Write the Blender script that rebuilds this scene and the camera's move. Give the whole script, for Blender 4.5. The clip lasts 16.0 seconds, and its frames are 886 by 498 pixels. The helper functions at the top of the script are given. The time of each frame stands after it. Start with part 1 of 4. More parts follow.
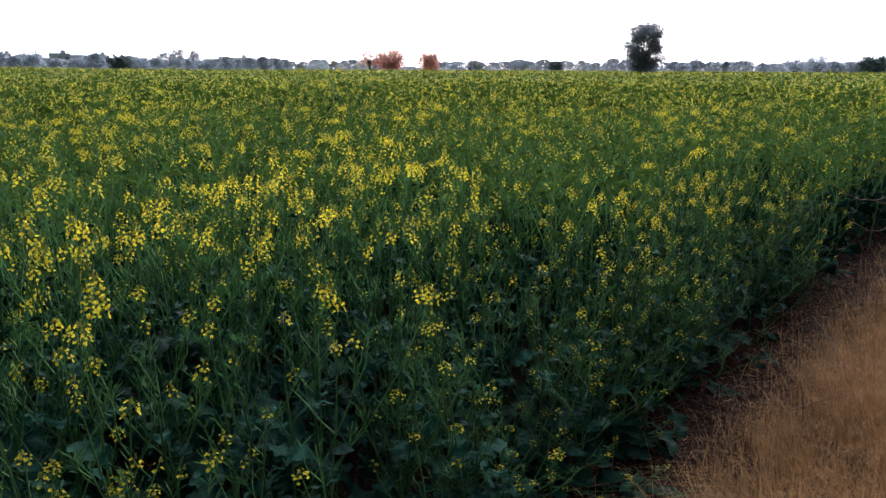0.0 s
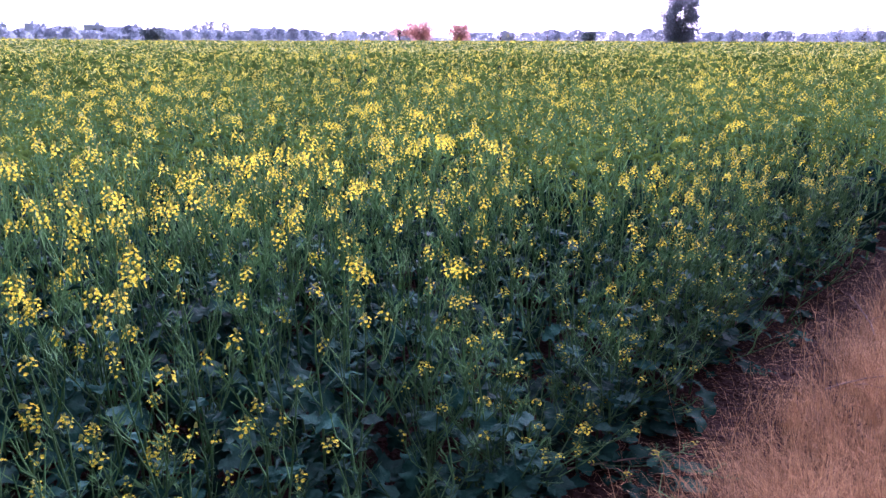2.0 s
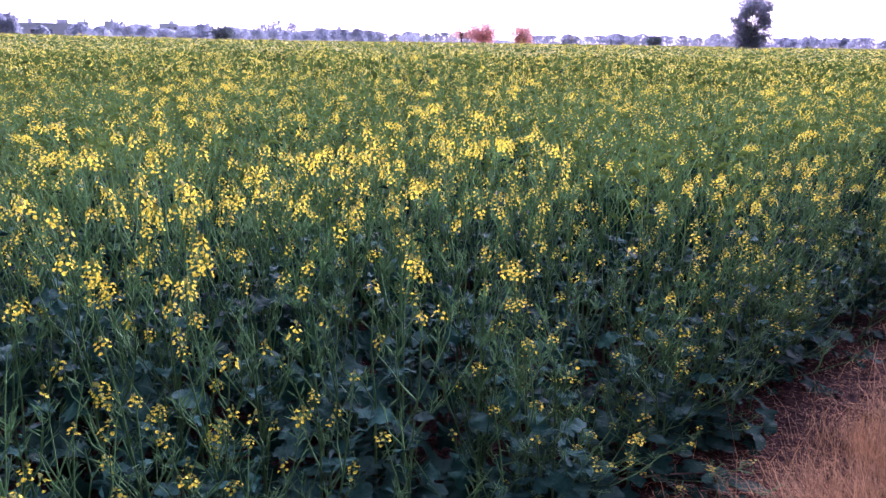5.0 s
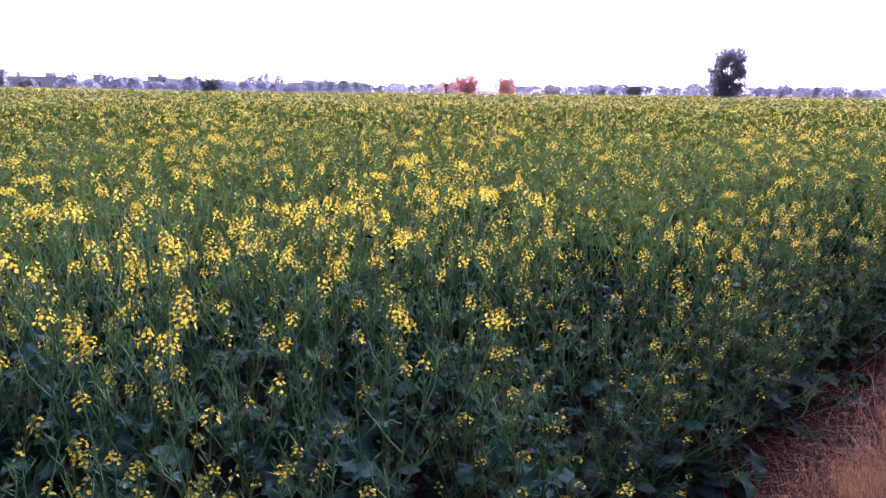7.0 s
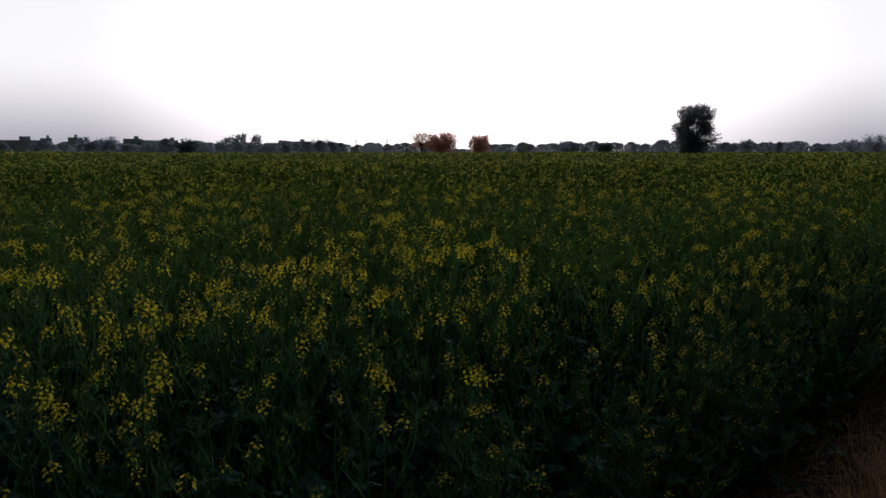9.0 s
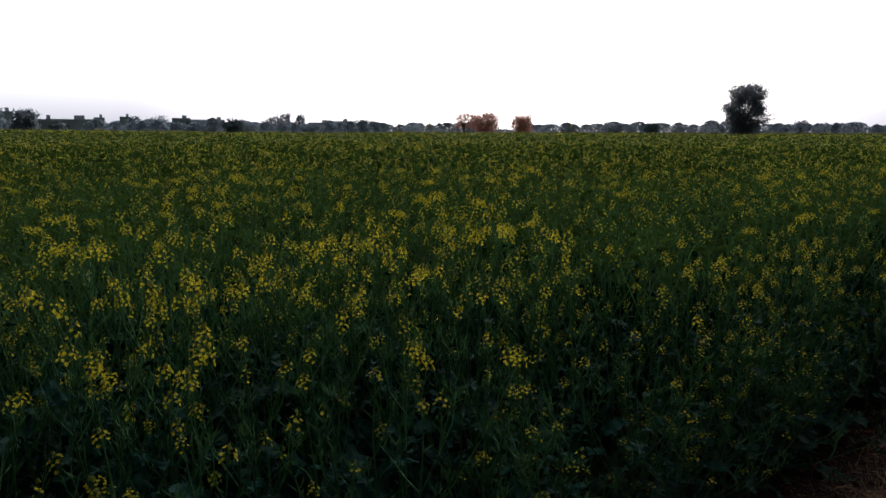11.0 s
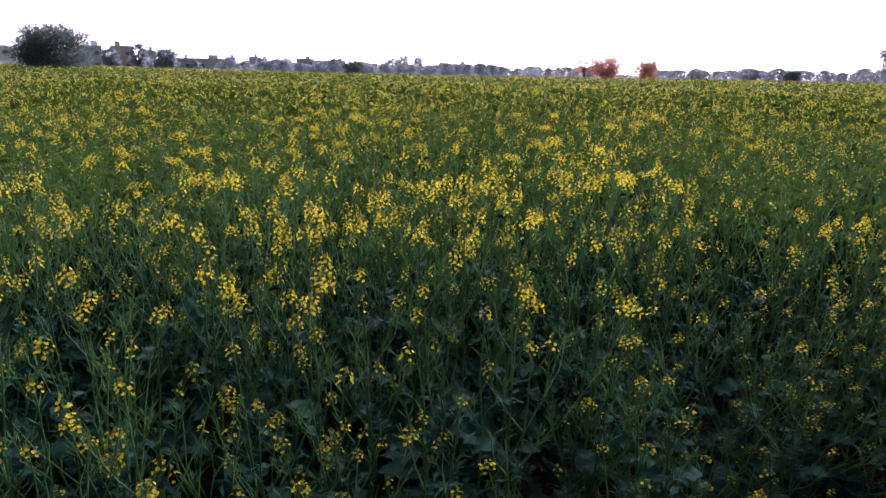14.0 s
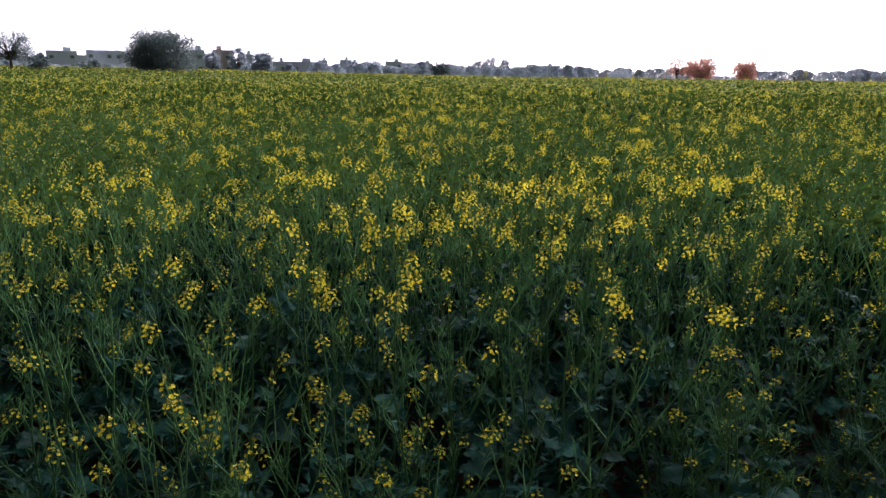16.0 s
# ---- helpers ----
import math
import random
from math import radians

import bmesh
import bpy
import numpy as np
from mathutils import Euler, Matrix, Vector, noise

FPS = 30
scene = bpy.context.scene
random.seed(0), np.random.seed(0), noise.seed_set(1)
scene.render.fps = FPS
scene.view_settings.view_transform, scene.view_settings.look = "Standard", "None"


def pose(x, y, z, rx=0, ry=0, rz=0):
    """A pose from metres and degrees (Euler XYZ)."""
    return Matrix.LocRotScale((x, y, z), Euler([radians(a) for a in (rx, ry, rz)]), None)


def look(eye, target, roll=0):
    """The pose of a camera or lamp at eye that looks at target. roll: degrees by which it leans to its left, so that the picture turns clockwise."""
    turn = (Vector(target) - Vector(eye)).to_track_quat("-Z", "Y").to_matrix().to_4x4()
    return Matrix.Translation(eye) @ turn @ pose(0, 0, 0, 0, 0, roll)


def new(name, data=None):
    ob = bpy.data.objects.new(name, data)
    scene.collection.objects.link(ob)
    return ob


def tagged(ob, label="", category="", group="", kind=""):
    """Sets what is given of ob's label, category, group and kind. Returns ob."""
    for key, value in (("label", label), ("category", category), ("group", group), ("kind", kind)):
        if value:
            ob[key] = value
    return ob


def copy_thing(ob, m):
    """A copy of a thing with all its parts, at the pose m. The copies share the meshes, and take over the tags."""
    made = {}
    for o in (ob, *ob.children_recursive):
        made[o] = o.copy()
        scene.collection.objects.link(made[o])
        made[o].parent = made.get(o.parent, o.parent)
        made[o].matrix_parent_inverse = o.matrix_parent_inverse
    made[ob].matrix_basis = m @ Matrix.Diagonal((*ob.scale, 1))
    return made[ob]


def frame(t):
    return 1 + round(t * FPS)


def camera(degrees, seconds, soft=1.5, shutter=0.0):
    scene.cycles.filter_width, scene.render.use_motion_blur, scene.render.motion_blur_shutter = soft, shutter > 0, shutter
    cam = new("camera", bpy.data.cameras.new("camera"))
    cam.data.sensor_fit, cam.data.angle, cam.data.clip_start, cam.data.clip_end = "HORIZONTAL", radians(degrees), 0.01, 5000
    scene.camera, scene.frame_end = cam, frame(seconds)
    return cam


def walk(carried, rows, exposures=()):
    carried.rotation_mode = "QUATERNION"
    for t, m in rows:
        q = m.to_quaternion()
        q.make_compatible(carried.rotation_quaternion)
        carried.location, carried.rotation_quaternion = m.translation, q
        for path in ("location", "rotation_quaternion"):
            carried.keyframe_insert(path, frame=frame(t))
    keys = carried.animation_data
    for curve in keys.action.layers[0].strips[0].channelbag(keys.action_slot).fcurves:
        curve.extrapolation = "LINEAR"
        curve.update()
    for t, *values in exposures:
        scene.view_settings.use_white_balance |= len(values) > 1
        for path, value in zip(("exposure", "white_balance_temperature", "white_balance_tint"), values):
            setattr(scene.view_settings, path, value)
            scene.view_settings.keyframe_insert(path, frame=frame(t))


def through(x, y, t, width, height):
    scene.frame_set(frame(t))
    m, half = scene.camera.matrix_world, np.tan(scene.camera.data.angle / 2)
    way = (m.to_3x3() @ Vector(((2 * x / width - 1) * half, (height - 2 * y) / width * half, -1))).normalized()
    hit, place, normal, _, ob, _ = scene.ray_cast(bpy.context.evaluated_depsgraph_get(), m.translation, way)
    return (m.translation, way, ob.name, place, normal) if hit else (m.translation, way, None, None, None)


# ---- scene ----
cam = camera(67.5, 16.0)
PATH = [
    (0, (0.000, 0.000, 1.500), (0.0009, 1.9300, 0.9754), 0.29),
    (0.5, (-0.002, -0.002, 1.499), (-0.0286, 1.9217, 0.9509), 0.30),
    (1, (-0.002, -0.000, 1.500), (-0.0529, 1.9113, 0.9142), -0.31),
    (1.5, (-0.002, 0.002, 1.501), (-0.0657, 1.9073, 0.8969), -0.19),
    (2, (-0.002, 0.002, 1.501), (-0.0862, 1.9069, 0.8982), 0.14),
    (2.5, (-0.005, 0.000, 1.500), (-0.1042, 1.9051, 0.8978), 0.58),
    (3, (-0.009, -0.000, 1.501), (-0.1369, 1.9021, 0.8965), 0.99),
    (3.5, (-0.013, -0.006, 1.504), (-0.1830, 1.8944, 0.9044), 0.88),
    (4, (-0.013, -0.009, 1.505), (-0.2172, 1.8876, 0.9057), 0.56),
    (4.2, (-0.010, -0.013, 1.501), (-0.2152, 1.8836, 0.9018), 0.58),
    (6.3, (-0.020, -0.000, 1.501), (-0.3417, 1.8861, 0.9188), 1.46),
    (6.5, (-0.014, -0.014, 1.507), (-0.3050, 1.8860, 0.9548), 1.30),
    (7, (-0.005, -0.016, 1.509), (-0.2177, 1.9189, 1.0482), 0.61),
    (7.5, (0.003, -0.020, 1.517), (-0.1584, 1.9423, 1.1666), 0.07),
    (8, (0.004, -0.028, 1.516), (-0.1422, 1.9451, 1.2226), -0.08),
    (10.3, (-0.006, -0.048, 1.519), (-0.1878, 1.9222, 1.2263), 0.08),
    (10.5, (-0.001, -0.026, 1.513), (-0.2156, 1.9395, 1.2142), -0.27),
    (11, (-0.001, -0.025, 1.509), (-0.2714, 1.9258, 1.1586), 0.13),
    (11.5, (-0.001, -0.026, 1.505), (-0.3152, 1.9089, 1.1102), 0.42),
    (12, (-0.004, -0.026, 1.502), (-0.3461, 1.8951, 1.0649), 1.22),
    (12.5, (-0.007, -0.031, 1.501), (-0.3988, 1.8768, 1.0466), 1.40),
    (13, (-0.009, -0.031, 1.499), (-0.4663, 1.8560, 1.0174), 1.32),
    (13.5, (-0.013, -0.030, 1.497), (-0.5422, 1.8337, 0.9978), 0.80),
    (14, (-0.016, -0.029, 1.495), (-0.5970, 1.8151, 0.9833), 1.04),
    (14.5, (-0.020, -0.029, 1.493), (-0.6373, 1.8010, 0.9736), 0.93),
    (15, (-0.021, -0.031, 1.493), (-0.7075, 1.7741, 0.9725), 0.76),
    (15.5, (-0.023, -0.037, 1.492), (-0.7996, 1.7335, 0.9806), 0.59),
    (16, (-0.027, -0.038, 1.491), (-0.8367, 1.7178, 0.9812), 0.84),
]
EXPOSURES = [(0.0, 2.32, 6200, 11), (0.5, 2.42, 6200, 13), (1.0, 3.02, 5550, 40), (1.5, 3.42, 5350, 54), (4.2, 3.47, 5350, 60), (6.3, 3.39, 5820, 64), (7.0, 3.25, 5770, 64), (7.5, 1.67, 6100, 31), (8.2, -0.23, 6300, 11), (10.6, -0.23, 6300, 9), (11.0, 0.53, 6300, 7), (11.5, 1.08, 6300, 9), (12.0, 1.9, 6300, 15), (12.5, 1.95, 6300, 15), (13.0, 1.42, 6300, 19), (13.5, 2.44, 6200, 38), (14.5, 2.22, 6300, 26), (16.0, 2.12, 6300, 20)]
walk(cam, [(t, look(eye, target, roll)) for t, eye, target, roll in PATH], EXPOSURES)

# ---- world, sun ----
SUN_BEARING, SUN_HEIGHT = -2.4, 1.4
HAZE_GLOW = 7.0
world = bpy.data.worlds.new("evening_sky")
scene.world = world
world.use_nodes = True
wn = world.node_tree
sky = wn.nodes.new("ShaderNodeTexSky")
sky.sky_type, sky.sun_disc = "NISHITA", False
sky.sun_elevation, sky.sun_rotation = radians(2.5), radians(SUN_BEARING)
sky.air_density, sky.dust_density, sky.ozone_density = 1.0, 3.0, 2.0
sb, sh = radians(SUN_BEARING), radians(SUN_HEIGHT)
SUN_WAY = Vector((math.sin(sb) * math.cos(sh), math.cos(sb) * math.cos(sh), math.sin(sh)))


def sky_math(kind, a, b):
    """One step of sky arithmetic on a socket and a socket or number."""
    n = wn.nodes.new("ShaderNodeMath")
    n.operation = kind
    wn.links.new(a, n.inputs[0])
    if isinstance(b, (int, float)):
        n.inputs[1].default_value = b
    else:
        wn.links.new(b, n.inputs[1])
    return n.outputs[0]


# the hazy evening sky: brightest on the sun's side, a little dimmer and bluer in the haze along the horizon
haze = wn.nodes.new("ShaderNodeHueSaturation")
haze.inputs["Saturation"].default_value, haze.inputs["Value"].default_value = 0.25, 0.25
wn.links.new(sky.outputs[0], haze.inputs["Color"])
way = wn.nodes.new("ShaderNodeTexCoord")
toward = wn.nodes.new("ShaderNodeVectorMath")
toward.operation = "DOT_PRODUCT"
toward.inputs[1].default_value = SUN_WAY
wn.links.new(way.outputs["Generated"], toward.inputs[0])
glow = wn.nodes.new("ShaderNodeMapRange")
glow.interpolation_type = "SMOOTHSTEP"
glow.inputs["From Min"].default_value, glow.inputs["From Max"].default_value = 0.28, 0.76
wn.links.new(toward.outputs["Value"], glow.inputs["Value"])
axes = wn.nodes.new("ShaderNodeSeparateXYZ")
wn.links.new(way.outputs["Generated"], axes.inputs[0])
band = wn.nodes.new("ShaderNodeValToRGB")
for at, tone in ((0.0, (0.44, 0.425, 0.49, 1)), (0.04, (0.66, 0.61, 0.64, 1)), (0.12, (1.0, 0.97, 0.98, 1))):
    stop = band.color_ramp.elements[0] if at == 0.0 else band.color_ramp.elements[1] if at == 0.12 else band.color_ramp.elements.new(at)
    stop.position, stop.color = at, tone
band.color_ramp.interpolation = "EASE"
wn.links.new(axes.outputs["Z"], band.inputs[0])
veil = wn.nodes.new("ShaderNodeMixRGB")
veil.blend_type = "MULTIPLY"
veil.inputs["Fac"].default_value = 1.0
wn.links.new(band.outputs[0], veil.inputs["Color1"])
wn.links.new(sky_math("MULTIPLY", glow.outputs["Result"], HAZE_GLOW), veil.inputs["Color2"])
both = wn.nodes.new("ShaderNodeMixRGB")
both.blend_type = "ADD"
both.inputs["Fac"].default_value = 1.0
wn.links.new(haze.outputs[0], both.inputs["Color1"])
aureole = wn.nodes.new("ShaderNodeMapRange")
aureole.interpolation_type = "SMOOTHSTEP"
aureole.inputs["From Min"].default_value, aureole.inputs["From Max"].default_value = 0.86, 0.998
wn.links.new(toward.outputs["Value"], aureole.inputs["Value"])
warm = wn.nodes.new("ShaderNodeMixRGB")
warm.blend_type = "ADD"
warm.inputs["Fac"].default_value = 1.0
wn.links.new(veil.outputs[0], warm.inputs["Color1"])
ring = wn.nodes.new("ShaderNodeMixRGB")
ring.blend_type = "MULTIPLY"
ring.inputs["Fac"].default_value, ring.inputs["Color1"].default_value = 1.0, (1.0, 0.88, 0.80, 1)
wn.links.new(sky_math("MULTIPLY", aureole.outputs["Result"], 0.8 * HAZE_GLOW), ring.inputs["Color2"])
wn.links.new(ring.outputs[0], warm.inputs["Color2"])
wn.links.new(warm.outputs[0], both.inputs["Color2"])
wn.links.new(both.outputs[0], wn.nodes["Background"].inputs["Color"])
wn.nodes["Background"].inputs["Strength"].default_value = 0.15

sun = new("sun", bpy.data.lights.new("sun", "SUN"))
sun.data.energy, sun.data.angle, sun.data.color = 0.12, radians(0.8), (1.0, 0.62, 0.36)
sun.matrix_world = look(SUN_WAY * 50, (0, 0, 0))


# ---- materials ----
def material(name, low, high, scale=8.0, rough=0.6, through=0.0, bump=0.0, vary=0.25, fine=6.0, spec=0.3):
    """A surface that wanders between two colours at two scales, differs from piece to piece, and may let light through."""
    mat = bpy.data.materials.new(name)
    mat.use_nodes = True
    nt = mat.node_tree
    n, link = nt.nodes, nt.links.new
    bsdf, out = n["Principled BSDF"], n["Material Output"]
    co = n.new("ShaderNodeTexCoord")
    big, small = n.new("ShaderNodeTexNoise"), n.new("ShaderNodeTexNoise")
    big.inputs["Scale"].default_value, small.inputs["Scale"].default_value = scale, scale * fine
    small.inputs["Detail"].default_value = 4
    for tex in (big, small):
        link(co.outputs["Object"], tex.inputs["Vector"])
    both = n.new("ShaderNodeMath")
    both.operation = "MULTIPLY_ADD"
    both.inputs[1].default_value = 0.5
    link(small.outputs[0], both.inputs[0])
    half = n.new("ShaderNodeMath")
    half.operation = "MULTIPLY"
    half.inputs[1].default_value = 0.5
    link(big.outputs[0], half.inputs[0])
    link(half.outputs[0], both.inputs[2])
    ramp = n.new("ShaderNodeValToRGB")
    ramp.color_ramp.elements[0].position, ramp.color_ramp.elements[1].position = 0.32, 0.68
    ramp.color_ramp.elements[0].color, ramp.color_ramp.elements[1].color = (*low, 1), (*high, 1)
    link(both.outputs[0], ramp.inputs[0])
    info, geo, add = n.new("ShaderNodeObjectInfo"), n.new("ShaderNodeNewGeometry"), n.new("ShaderNodeMath")
    add.operation = "ADD"
    link(info.outputs["Random"], add.inputs[0])
    link(geo.outputs["Random Per Island"], add.inputs[1])
    frac = n.new("ShaderNodeMath")
    frac.operation = "FRACT"
    link(add.outputs[0], frac.inputs[0])
    rng = n.new("ShaderNodeMapRange")
    rng.inputs["To Min"].default_value, rng.inputs["To Max"].default_value = 1 - vary, 1 + vary
    link(frac.outputs[0], rng.inputs["Value"])
    hsv = n.new("ShaderNodeHueSaturation")
    link(ramp.outputs[0], hsv.inputs["Color"])
    link(rng.outputs[0], hsv.inputs["Value"])
    link(hsv.outputs[0], bsdf.inputs["Base Color"])
    bsdf.inputs["Roughness"].default_value = rough
    bsdf.inputs["Specular IOR Level"].default_value = spec
    if bump:
        b = n.new("ShaderNodeBump")
        b.inputs["Strength"].default_value, b.inputs["Distance"].default_value = 1.0, bump
        link(small.outputs[0], b.inputs["Height"])
        link(b.outputs[0], bsdf.inputs["Normal"])
    if through:
        tr, mix = n.new("ShaderNodeBsdfTranslucent"), n.new("ShaderNodeMixShader")
        link(hsv.outputs[0], tr.inputs["Color"])
        mix.inputs[0].default_value = through
        link(bsdf.outputs[0], mix.inputs[1])
        link(tr.outputs[0], mix.inputs[2])
        link(mix.outputs[0], out.inputs["Surface"])
    return mat


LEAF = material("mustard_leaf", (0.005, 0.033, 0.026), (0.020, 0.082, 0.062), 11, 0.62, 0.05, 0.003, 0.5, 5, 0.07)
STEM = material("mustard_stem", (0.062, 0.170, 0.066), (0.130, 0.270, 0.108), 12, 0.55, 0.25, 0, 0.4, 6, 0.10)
# Paler copy of the leaf green: light on the crop's tops put into colour.
LIT_TOPS = material("lit_crop_tops", (0.062, 0.122, 0.024), (0.126, 0.205, 0.046), 12, 0.8, 0.35, 0, 0.3, 6, 0.02)
PETAL = material("mustard_petal", (0.67, 0.57, 0.012), (0.85, 0.78, 0.08), 60, 0.6, 0.5, 0, 0.30)
BUD = material("mustard_bud", (0.34, 0.40, 0.08), (0.56, 0.58, 0.18), 30, 0.6, 0.3, 0, 0.3)
SOIL = material("red_brown_soil", (0.018, 0.009, 0.0085), (0.062, 0.031, 0.027), 2.2, 0.95, 0, 0.05, 0.0, 18, 0.1)
STRAW = material("dry_straw", (0.21, 0.10, 0.045), (0.66, 0.40, 0.19), 5, 0.7, 0.35, 0, 0.55)
BARK = material("bark", (0.06, 0.045, 0.035), (0.12, 0.09, 0.07), 3, 0.9, 0, 0.02, 0.15)
FOLIAGE = material("tree_leaves", (0.11, 0.155, 0.165), (0.18, 0.235, 0.245), 0.5, 0.6, 0.45, 0, 0.3)
# Far foliage: distance haze is mixed into this pale blue-grey leaf colour.
HAZED_LEAF = material("hazed_leaves", (0.30, 0.355, 0.43), (0.40, 0.455, 0.53), 0.3, 0.7, 0.65, 0, 0.08)
# The lone tree's leaf colour also carries some distance haze.
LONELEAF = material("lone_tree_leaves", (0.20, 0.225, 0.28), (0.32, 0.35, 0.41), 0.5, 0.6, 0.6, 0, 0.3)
# The pink glow round the low sun is put into this leaf colour.
SUNLIT = material("sunlit_leaves", (0.66, 0.40, 0.34), (0.78, 0.52, 0.44), 0.3, 0.7, 0.75, 0, 0.12)
# House walls: distance haze is put into the colours, paler and mostly bluish.
PLASTER = material("hazed_plaster", (0.66, 0.73, 0.86), (0.79, 0.84, 0.94), 0.35, 0.85, 0, 0.01, 0.08, 9)
BRICKWALL = material("hazed_brick_wall", (0.52, 0.44, 0.43), (0.63, 0.54, 0.53), 0.5, 0.9, 0, 0.01, 0.08, 9)
CONCRETE = material("hazed_concrete", (0.56, 0.61, 0.69), (0.68, 0.72, 0.78), 0.4, 0.9, 0, 0.01, 0.08, 9)
# Window panes: dark glass lifted to grey, with distance haze in the colour.
GLASS = material("hazed_window_pane", (0.14, 0.15, 0.17), (0.20, 0.21, 0.23), 0.5, 0.5, 0, 0, 0.05)
CROP = [LEAF, STEM, PETAL, BUD, LIT_TOPS]
rnd = random.Random(5)


# ---- mesh helpers ----
class Geo:
    """Gathers points and triangles with a material slot for each."""

    def __init__(self):
        self.v, self.f, self.m = [], [], []

    def face(self, pts, slot):
        k = len(self.v)
        self.v += [tuple(p) for p in pts]
        for i in range(1, len(pts) - 1):
            self.f.append((k, k + i, k + i + 1))
            self.m.append(slot)

    def tube(self, pts, radii, sides, slot):
        k = len(self.v)
        for i, p in enumerate(pts):
            d = (pts[min(i + 1, len(pts) - 1)] - pts[max(i - 1, 0)]).normalized()
            a = d.orthogonal().normalized()
            b = d.cross(a)
            for s in range(sides):
                w = 2 * math.pi * s / sides
                self.v.append(tuple(p + (a * math.cos(w) + b * math.sin(w)) * radii[i]))
        for i in range(len(pts) - 1):
            for s in range(sides):
                a0, a1 = k + i * sides + s, k + i * sides + (s + 1) % sides
                self.f += [(a0, a1, a1 + sides), (a0, a1 + sides, a0 + sides)]
                self.m += [slot, slot]

    def strip(self, left, mid, right, slot):
        """A blade with a midrib."""
        k, n = len(self.v), len(mid)
        for row in zip(left, mid, right):
            self.v += [tuple(p) for p in row]
        for i in range(n - 1):
            for j in (0, 1):
                a = k + 3 * i + j
                self.f += [(a, a + 1, a + 4), (a, a + 4, a + 3)]
                self.m += [slot, slot]

    def box(self, lo, hi, slot=0):
        (x0, y0, z0), (x1, y1, z1) = lo, hi
        k = len(self.v)
        self.v += [(x, y, z) for z in (z0, z1) for x, y in ((x0, y0), (x1, y0), (x1, y1), (x0, y1))]
        for q in ((3, 2, 1, 0), (4, 5, 6, 7), (0, 1, 5, 4), (1, 2, 6, 5), (2, 3, 7, 6), (3, 0, 4, 7)):
            a, b, c, d = (k + i for i in q)
            self.f += [(a, b, c), (a, c, d)]
            self.m += [slot, slot]

    def arrays(self):
        return np.array(self.v, float), np.array(self.f, int), np.array(self.m, int)

    def mesh(self, name, mats, smooth=False):
        return mesh_from(name, *self.arrays(), mats, smooth)


def mesh_from(name, v, f, m, mats, smooth=False):
    me = bpy.data.meshes.new(name)
    me.vertices.add(len(v))
    me.vertices.foreach_set("co", np.ascontiguousarray(v, np.float32).ravel())
    me.loops.add(3 * len(f))
    me.loops.foreach_set("vertex_index", np.ascontiguousarray(f, np.int32).ravel())
    me.polygons.add(len(f))
    me.polygons.foreach_set("loop_start", np.arange(0, 3 * len(f), 3, dtype=np.int32))
    me.polygons.foreach_set("material_index", np.ascontiguousarray(m, np.int32))
    me.polygons.foreach_set("use_smooth", np.full(len(f), smooth))
    for mat in mats:
        me.materials.append(mat)
    me.update(calc_edges=True)
    return me


def part(name, me, parent, m=None, label=""):
    ob = new(name, me)
    ob.parent = parent
    if m is not None:
        ob.matrix_basis = m
    return tagged(ob, label) if label else ob


def thing(name, label, category, group="", kind=""):
    return tagged(new(name), label, category, group, kind)


def spread(templates, places, turns, sizes, picks, lean=0.12):
    """Joins turned and sized copies of the templates: points, triangles and slots."""
    gen = np.random.default_rng(11)
    vs, fs, ms, base = [], [], [], 0
    for k, (v, f, m) in enumerate(templates):
        at = np.nonzero(picks == k)[0]
        if not len(at):
            continue
        c, s = np.cos(turns[at])[:, None], np.sin(turns[at])[:, None]
        x, y, z = v[:, 0][None], v[:, 1][None], v[:, 2][None]
        lx, ly = gen.normal(0, lean, (len(at), 1)), gen.normal(0, lean, (len(at), 1))
        size = sizes[at]
        out = np.stack([(c * x - s * y) * size[:, :1] + lx * z, (s * x + c * y) * size[:, :1] + ly * z, z * size[:, 1:] + 0 * c], -1)
        out = out + places[at][:, None, :]
        vs.append(out.reshape(-1, 3))
        fs.append((f[None] + (base + np.arange(len(at)) * len(v))[:, None, None]).reshape(-1, 3))
        ms.append(np.tile(m, len(at)))
        base += len(at) * len(v)
    return np.concatenate(vs), np.concatenate(fs), np.concatenate(ms)


def polar(bearing, far, z=0.0):
    b = radians(bearing)
    return Vector((far * math.sin(b), far * math.cos(b), z))


# ---- ground: one sheet to the horizon ----
def rise(x, y):
    """The field climbs a little toward the village."""
    d, b = math.hypot(x, y), math.degrees(math.atan2(x, y))
    u = min(1.0, max(0.0, (d - 15) / 95))
    f = 0.22 + 0.78 * min(1.0, max(0.0, (-22 - b) / 26)) if b > -90 else 1.0
    return 0.75 * f * u * u * (3 - 2 * u) * min(1.0, max(0.0, (y + 60) / 60))


def ground_height(x, y):
    near = math.exp(-(x * x + y * y) / 400)
    v = Vector((x, y, 0))
    return rise(x, y) + near * (0.035 * noise.noise(v * 0.9) + 0.02 * noise.noise(v * 3.1) + 0.010 * noise.noise(v * 9))


def build_ground():
    n = 90
    g = [math.copysign(1, u) * (9 * abs(u) + 2500 * abs(u) ** 7) for u in np.linspace(-1, 1, 2 * n + 1)]
    v = [(x, y + 3, ground_height(x, y + 3)) for y in g for x in g]
    w = len(g)
    f = []
    for j in range(w - 1):
        for i in range(w - 1):
            a = j * w + i
            f += [(a, a + 1, a + w + 1), (a, a + w + 1, a + w)]
    me = mesh_from("ground", np.array(v), np.array(f), np.zeros(len(f)), [SOIL], True)
    tagged(new("ground", me), "reddish brown bare soil of the field margin", "ground", kind="structure")


build_ground()


